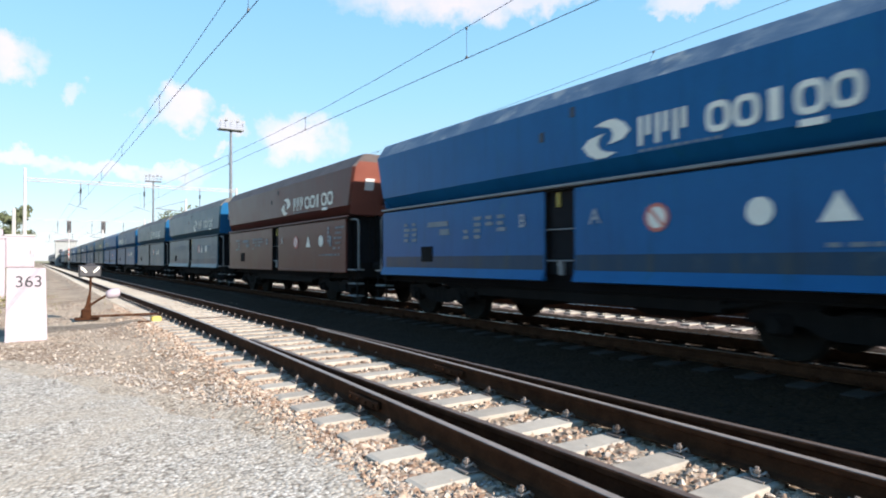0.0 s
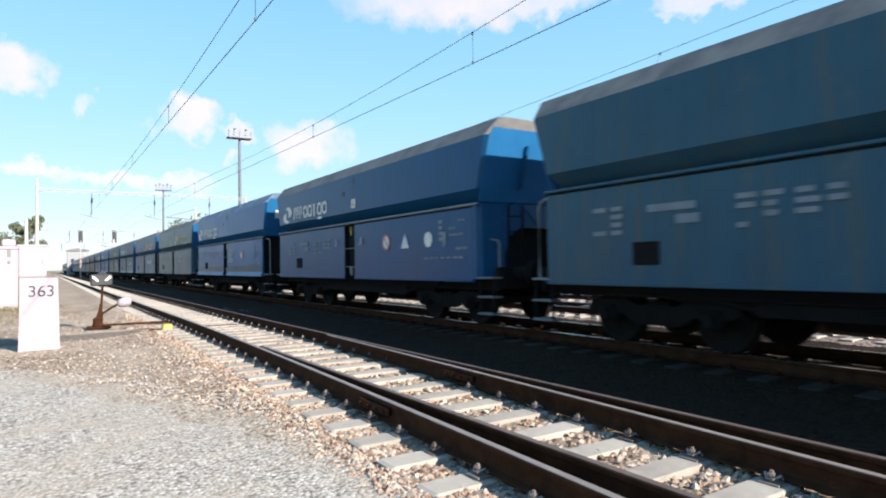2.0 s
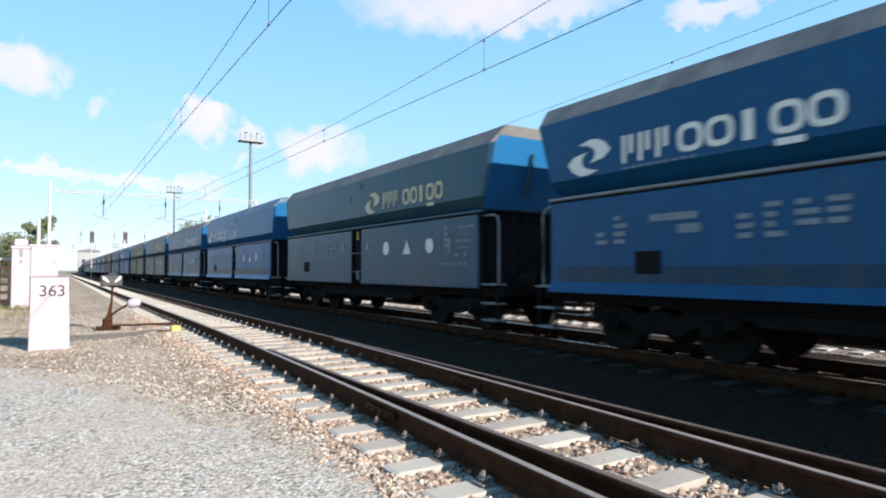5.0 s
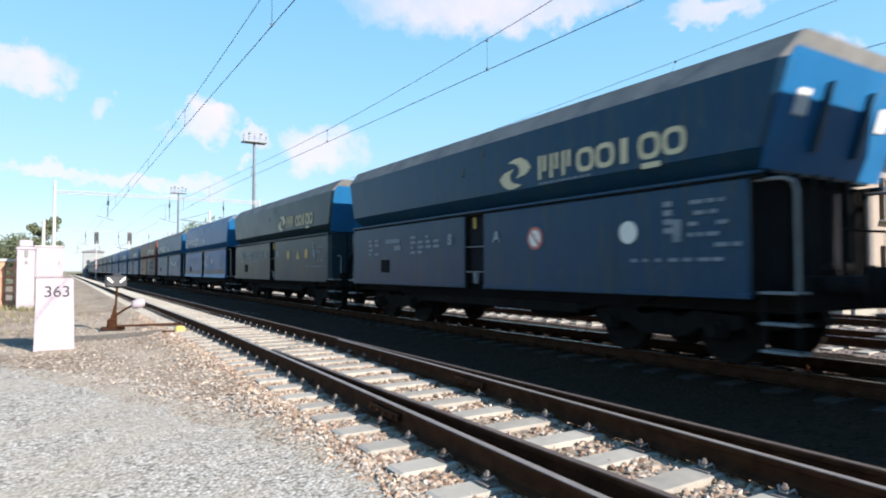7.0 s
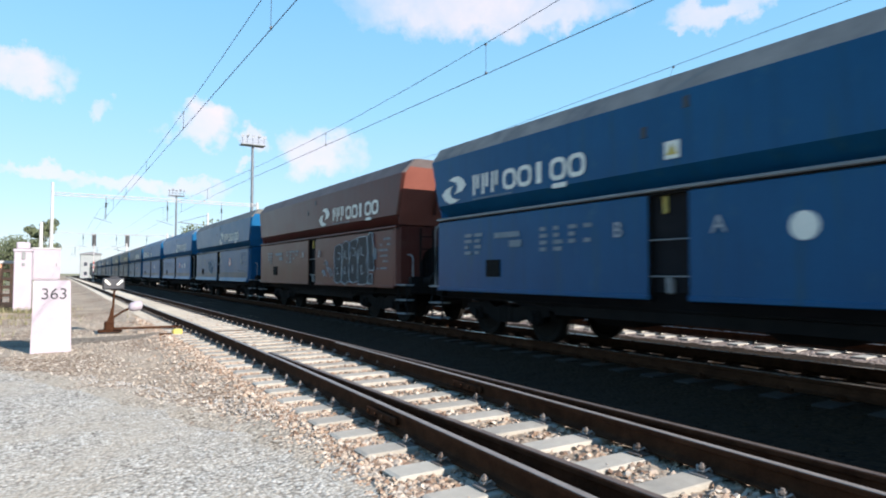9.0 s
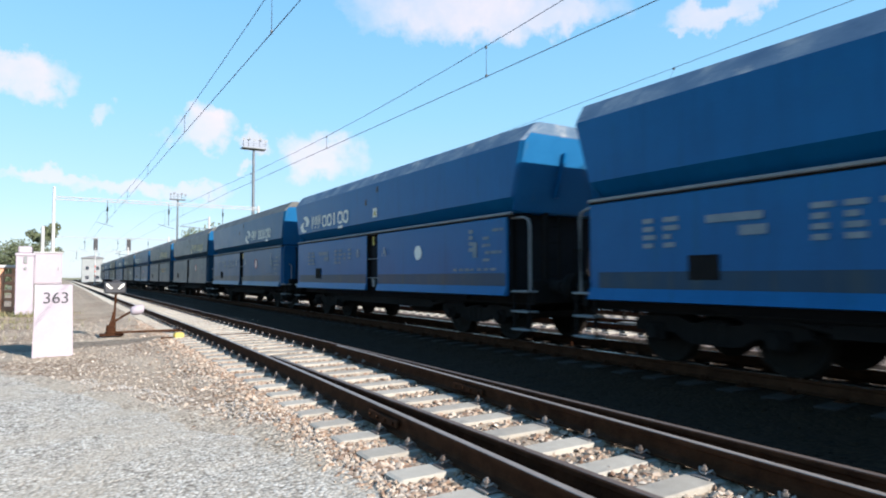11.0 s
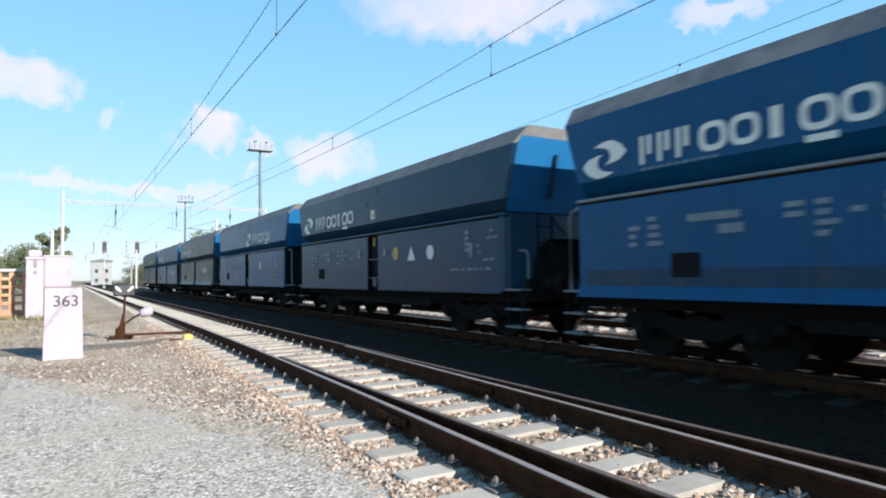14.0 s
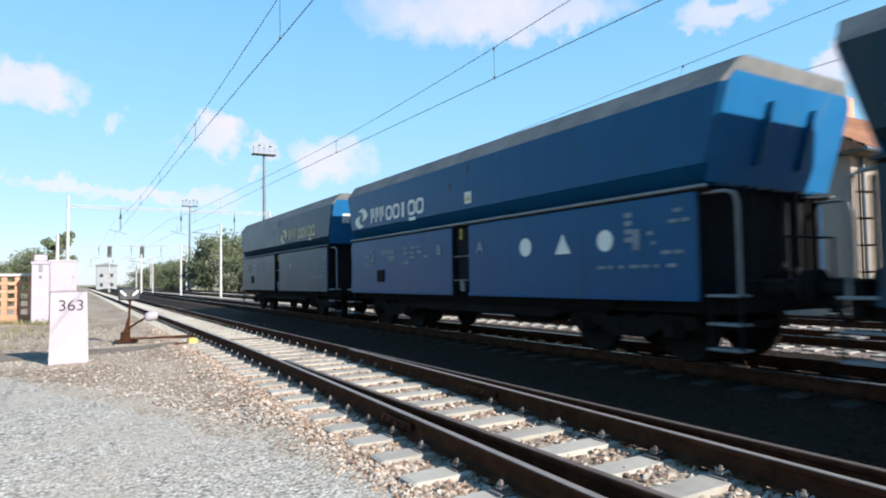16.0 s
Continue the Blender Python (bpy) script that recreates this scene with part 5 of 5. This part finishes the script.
def build_wires():
    ys = spans((-60, 62, 2.5), (62, 300, 20))

    def line(messenger, contact):
        w = thing("overhead_line", "dark overhead contact line with droppers", "overhead line", "overhead lines")
        part("messenger_wire", Shape().tube([(messenger(y)[0], y, messenger(y)[1]) for y in ys], 0.0072, 5), M["wire"], w)
        part("contact_wire", Shape().tube([(contact(y), y, 5.6) for y in ys], 0.0085, 5), M["wire"], w)
        y = 1.9
        while y < 62:
            x, z = messenger(y)
            part("dropper", Shape().rod((x, y, z), (contact(y), y, 5.6), 0.006, n=4).box(contact(y), y, 5.62, 0.03, 0.05, 0.06).box(x, y, z - 0.02, 0.03, 0.05, 0.06), M["wire"], w)
            y += 9.0
    near = lambda y: 3.15 - 0.003 * max(0, min(y, 62))
    middle = lambda y: 8.08 - 0.024 * max(-20, min(y, 34))
    line(lambda y: (near(y), hung(y, 30, 0.0011, 0.0009)), near)
    line(lambda y: (middle(y), hung(y, 23, 0.0019, 0.0007)), middle)
    line(lambda y: (13.29 + 0.072 * max(0, min(y, 24)), 6.9), lambda y: 13.4)
    st = thing("stay_wire", "dark slanting stay wire with an insulator", "overhead line")
    part("wire", Shape().tube([(13.1, 5.2, 6.9), (11.2, 2.0, 7.15), (8.0, -4.0, 7.6)], 0.014, 5), M["wire"], st)
    part("insulator", Shape().rod((13.1, 5.6, 6.9), (12.4, 4.2, 6.97), 0.05, n=8), M["wire"], st)


def build_flood_mast(x, y, h, label):
    m = thing("floodlight_mast", label, "floodlight mast", "floodlight masts", at=pose(x, y, -0.4))
    part("pole", Shape().rod((0, 0, 0), (0, 0, h), 0.22, 0.13, n=14), M["galv"], m)
    part("platform", Shape().box(0, 0, h, 2.6, 1.3, 0.12).box(0, -0.6, h + 0.5, 2.6, 0.04, 0.04).box(0, 0.6, h + 0.5, 2.6, 0.04, 0.04), M["galv"], m)
    for i, dx in enumerate((-1.25, -0.7, -0.1, 0.55, 1.15)):
        f = part("floodlight", Shape().rod((dx, -0.4, h), (dx, -0.4, h + 0.8), 0.03).loft([[(dx + a * k, -0.45 - d, h + 0.9 + b * k + d * 0.4 * (1 if i % 2 else -0.6)) for a, b in ((-0.20, -0.16), (0.20, -0.16), (0.20, 0.16), (-0.20, 0.16))] for d, k in ((0.0, 0.55), (0.3, 1.0))]), M["galv"], m)
    for k in range(10):
        part("rung", Shape().box(0.22, 0, 1 + k * h / 11, 0.25, 0.03, 0.03), M["galv"], m)


def build_signal(x, y, h):
    s = thing("railway_signal", "railway light signal with dark head on a pale mast", "railway signal", "railway signals", at=pose(x, y, -0.3))
    part("mast", Shape().rod((0, 0, 0), (0, 0, h - 1.4), 0.085), M["pole_white"], s, "red and white banded mast")
    for k in range(3):
        part("stripe", Shape().rod((0, 0, 1.6 + k * 0.9), (0, 0, 2.0 + k * 0.9), 0.095), M["red"], s, "red band")
    hd = part("head", Shape().box(0, 0, h - 0.8, 0.74, 0.14, 2.3, c=0.05), M["black"], s)
    for k in range(4):
        part("lens_hood", Shape().rod((0, -0.07, h - 0.25 - 0.36 * k), (0, -0.30, h - 0.25 - 0.36 * k), 0.12), M["black"], hd)
    part("ladder", Shape().box(-0.16, 0.12, h / 2 - 0.6, 0.03, 0.03, h - 1.4).box(0.16, 0.12, h / 2 - 0.6, 0.03, 0.03, h - 1.4), M["galv"], s)
    part("foot", Shape().box(0, 0, 0.1, 0.5, 0.5, 0.4, c=0.03), M["concrete"], s)


def build_pole(x, y, h, arm=0.0, label="pale concrete overhead line mast"):
    p = thing("line_mast", label, "mast", "line masts", at=pose(x, y, -0.4))
    part("pole", Shape().rod((0, 0, 0), (0, 0, h), 0.125, 0.085, n=12), M["pole_white"], p)
    if arm:
        part("bracket", Shape().rod((0, 0, h - 1.2), (arm, 0, h - 1.0), 0.04).rod((0, 0, h - 0.2), (arm, 0, h - 1.0), 0.025), M["galv"], p)


def build_tree(x, y, h, spread, seed, label="leafy green tree"):
    r = random.Random(seed)
    t = thing("tree", label, "tree", "trees by the railway", at=pose(x, y, -0.5))
    tr = Shape()
    pts = [Vector((0, 0, 0)), Vector((r.uniform(-.2, .2), r.uniform(-.2, .2), h * 0.3)), Vector((r.uniform(-.4, .4), r.uniform(-.4, .4), h * 0.6)), Vector((r.uniform(-.5, .5), r.uniform(-.5, .5), h * 0.92))]
    rad = [h * 0.03, h * 0.024, h * 0.015, h * 0.004]
    for a, b, p, q in zip(pts, pts[1:], rad, rad[1:]):
        tr.rod(a, b, p, q, 8)
    tips = [pts[2], pts[3]]
    for i in range(17):
        k = r.uniform(0.08, 0.85)
        a = r.uniform(0, 6.28)
        base = pts[1].lerp(pts[3], max(0, (k - 0.3) / 0.62)) if k > 0.3 else pts[0].lerp(pts[1], k / 0.3)
        ln = spread * r.uniform(0.5, 1.0) * (1.15 - abs(k - 0.45))
        tip = base + Vector((math.cos(a) * ln, math.sin(a) * ln, h * r.uniform(0.02, 0.16)))
        tr.rod(base, tip, h * 0.011, h * 0.003, 6)
        tips += [tip, base.lerp(tip, 0.6)]
    part("trunk", tr, M["bark"], t)
    v, f = [], []
    for tip in tips:
        cr = spread * r.uniform(0.28, 0.45)
        for _ in range(120):
            d = Vector((r.gauss(0, 1), r.gauss(0, 1), r.gauss(0, 0.8))).normalized() * cr * r.random() ** 0.4
            c = tip + d
            e = Euler((r.uniform(0, 6.28), r.uniform(0, 6.28), r.uniform(0, 6.28))).to_matrix()
            k = h * r.uniform(0.016, 0.034)
            o = len(v)
            v += [tuple(c + e @ Vector(p) * k) for p in ((-1, 0, 0), (0, -0.6, 0.15), (1.1, 0, 0), (0, 0.6, 0.15))]
            f.append((o, o + 1, o + 2, o + 3))
    me = bpy.data.meshes.new("crown")
    me.from_pydata(v, [], f)
    part("crown", me, M["leaf"], t)
    return t


def build_house(x, y, w, d, h, label):
    b = thing("building", label, "building", "railway buildings", at=pose(x, y, -0.5))
    part("wall", Shape().box(0, 0, h / 2, w, d, h), M["far_wall"], b)
    part("roof", Shape().prism([(-w / 2 - 0.4, h), (w / 2 + 0.4, h), (w / 2 + 0.2, h + 0.3), (0, h + w * 0.16), (-w / 2 - 0.2, h + 0.3)], "y", -d / 2 - 0.4, d / 2 + 0.4), M["roof"], b)
    n = max(2, int(w / 2.2))
    for fl in range(max(1, int(h / 3))):
        for i in range(n):
            win = part("window", Shape().box(-w / 2 + (i + 0.5) * w / n, -d / 2 - 0.02, 1.7 + fl * 2.9, 1.1, 0.08, 1.3), M["white"], b)
            part("pane", Shape().box(-w / 2 + (i + 0.5) * w / n, -d / 2 - 0.07, 1.7 + fl * 2.9, 0.95, 0.03, 1.15), M["glass"], win)


def build_station(at, y0, y1, eave):
    """A two-storey station house with a tiled roof."""
    b = thing("station_building", "beige plastered station building with red tiled roof", "building", at=at)
    cy, ln, dp = (y0 + y1) / 2, y1 - y0, 9.0
    part("wall", Shape().box(dp / 2, cy, eave / 2, dp, ln, eave, c=0.02), M["render"], b)
    part("plinth", Shape().box(dp / 2, cy, 0.35, dp + 0.12, ln + 0.12, 0.7, c=0.02), M["concrete"], b, "grey plinth")
    part("eaves_board", Shape().box(-0.28, cy, eave + 0.02, 0.62, ln + 0.9, 0.12, c=0.01), M["bark"], b, "dark wooden eaves")
    part("gutter", Shape().rod((-0.64, y0 - 0.45, eave + 0.05), (-0.64, y1 + 0.45, eave + 0.05), 0.07), M["galv"], b)
    roof = part("roof", Shape().prism([(-0.65, eave + 0.08), (dp + 0.65, eave + 0.08), (dp / 2, eave + 3.3)], "y", y0 - 0.45, y1 + 0.45), M["tile"], b)
    run, rise = dp / 2 + 0.65, 3.22
    course = Shape().box(0, 0, 0, 0.34, ln + 0.92, 0.045).mesh("tile_course")
    for i in range(15):
        k = (i + 0.5) / 15
        part("tile_course", course, M["tile"], roof, at=pose(-0.68 + run * k, cy, eave + 0.12 + rise * k, 0, -math.degrees(math.atan2(rise, run)) + 5, 0))
    part("chimney", Shape().box(dp / 2 + 0.4, cy - 2.0, eave + 3.5, 0.7, 0.9, 1.6, c=0.02), M["brick"], roof, "brick chimney")
    pane = Shape().box(0, 0, 0, 0.03, 0.98, 1.20).mesh("pane")
    rim = Shape().box(0, 0, 0, 0.14, 1.2, 0.10).box(0, 0, 1.3, 0.14, 1.2, 0.10).box(0, -0.55, 0.65, 0.14, 0.10, 1.3).box(0, 0.55, 0.65, 0.14, 0.10, 1.3).box(0, 0, 0.65, 0.10, 0.05, 1.3).mesh("window")
    for z in (1.2, 3.45):
        y = y1 - 3.2
        while y > y0 + 1:
            win = part("window", rim, M["bark"], b, at=pose(-0.05, y, z))
            part("pane", pane, M["glass"], win, at=pose(-0.01, 0, 0.65))
            part("sill", Shape().box(-0.12, 0, -0.07, 0.30, 1.35, 0.06, c=0.01), M["pole_white"], win)
            y -= 2.4
    part("downpipe", Shape().rod((-0.10, y1 - 0.5, 0.1), (-0.10, y1 - 0.5, eave), 0.06), M["galv"], b)


def build_weeds(name, spots, count, label, seed):
    """Tufts of thin dry blades round the given spots (x, y, spread)."""
    r = random.Random(seed)
    v, f = [], []
    for _ in range(count):
        cx, cy, sp = r.choice(spots)
        x, y = cx + r.gauss(0, sp), cy + r.gauss(0, 0.25)
        z = ground_height(x, y) - 0.02
        a, h, lean = r.uniform(0, 6.28), r.uniform(0.06, 0.30), r.uniform(0.02, 0.2)
        wx, wy = math.cos(a) * 0.014, math.sin(a) * 0.014
        o = len(v)
        v += [(x - wx, y - wy, z), (x + wx, y + wy, z), (x + wy * 8 * lean * 5, y - wx * 8 * lean * 5, z + h)]
        f.append((o, o + 1, o + 2))
    me = bpy.data.meshes.new(name)
    me.from_pydata(v, [], f)
    tagged(part(name, me, M["weed"]), label, "weeds", kind="stuff")


build_weeds("weeds", [(-2.2, 30.9, 0.4), (-3.2, 31.0, 0.5), (-4.4, 31.0, 0.6), (-1.2, 29.6, 0.3), (-0.3, 30.6, 0.4), (-5.8, 31, 0.7)], 2600, "yellow-green weeds along the fence foot", 3)
build_weeds("weeds", [(-3, 19, 1.0), (-2.4, 23, 1.2), (-1.4, 26, 1.0)], 600, "sparse dry weeds in the gravel", 9)
build_kilometre_stone()
build_point_lever()
build_fence()
build_wires()
build_portal(62, -0.60, 16.6, 8.0, "pale lattice portal carrying the overhead lines")
build_portal(122, -1.4, 17.5, 8.0, "distant pale lattice portal over the tracks")
build_portal(185, -1.6, 17.5, 8.0, "distant pale lattice portal over the tracks")
build_flood_mast(18.15, 70, 16.0, "tall grey floodlight mast with a lamp platform")
build_flood_mast(17.7, 120, 15.6, "tall grey floodlight mast with a lamp platform")
build_signal(5.6, 136, 8.7)
build_signal(10.86, 131, 8.5)
build_pole(9.9, 73, 6.0)
build_pole(11.95, 62, 7.4, -2.6)
build_pole(-0.95, 44, 4.7)
for i, (x, y, h) in enumerate(((8.2, 100, 6), (10.9, 112, 6), (10.6, 140, 6), (-2.2, 98, 7), (-2.3, 150, 7))):
    build_pole(x, y, h, 1.6 if x < 0 else -1.6)
TREES = [(-2.3, 112, 9.6, 2.1), (-5.4, 64, 3.5, 1.7), (-8.0, 66, 3.8, 2.0), (-11, 68, 4.2, 2.3), (-15, 70, 4.6, 2.6), (20, 112, 9.5, 4.2), (23.5, 104, 8.5, 4.2), (26, 118, 10, 5), (30, 108, 9, 4.5), (34, 112, 9, 5), (17.6, 128, 6.2, 3.2), (20, 140, 6, 3.6), (18.5, 158, 6.4, 3.8),
         (22, 170, 7, 4.4), (19, 190, 6.6, 4.4), (23, 205, 8, 5), (19, 230, 7, 5), (40, 120, 10, 5.5), (46, 118, 10, 5.5), (52, 115, 10, 6), (-9, 160, 9, 5), (-12, 190, 10, 6), (-9, 230, 10, 6)]
for i, (x, y, h, sp) in enumerate(TREES):
    build_tree(x, y, h, sp, 40 + i, "leafy green tree beyond the tracks" if x > 0 else "leafy green tree behind the fence")
build_station(pose(35.6, 10.0, -0.5, 0, 0, 90), 0.0, 15.0, 5.4)
build_house(8.4, 224, 5.6, 5, 7.6, "far pale signal box with a grey roof")
build_house(26, 210, 14, 8, 5.5, "far pale railway building with a grey roof")


# ---- what moves ----
def motions():
    for k, ob in WAGONS:
        walk(ob, [(t, pose(TRAIN_X, wagon_y(k, t), 0)) for t, _ in SURGE])


motions()
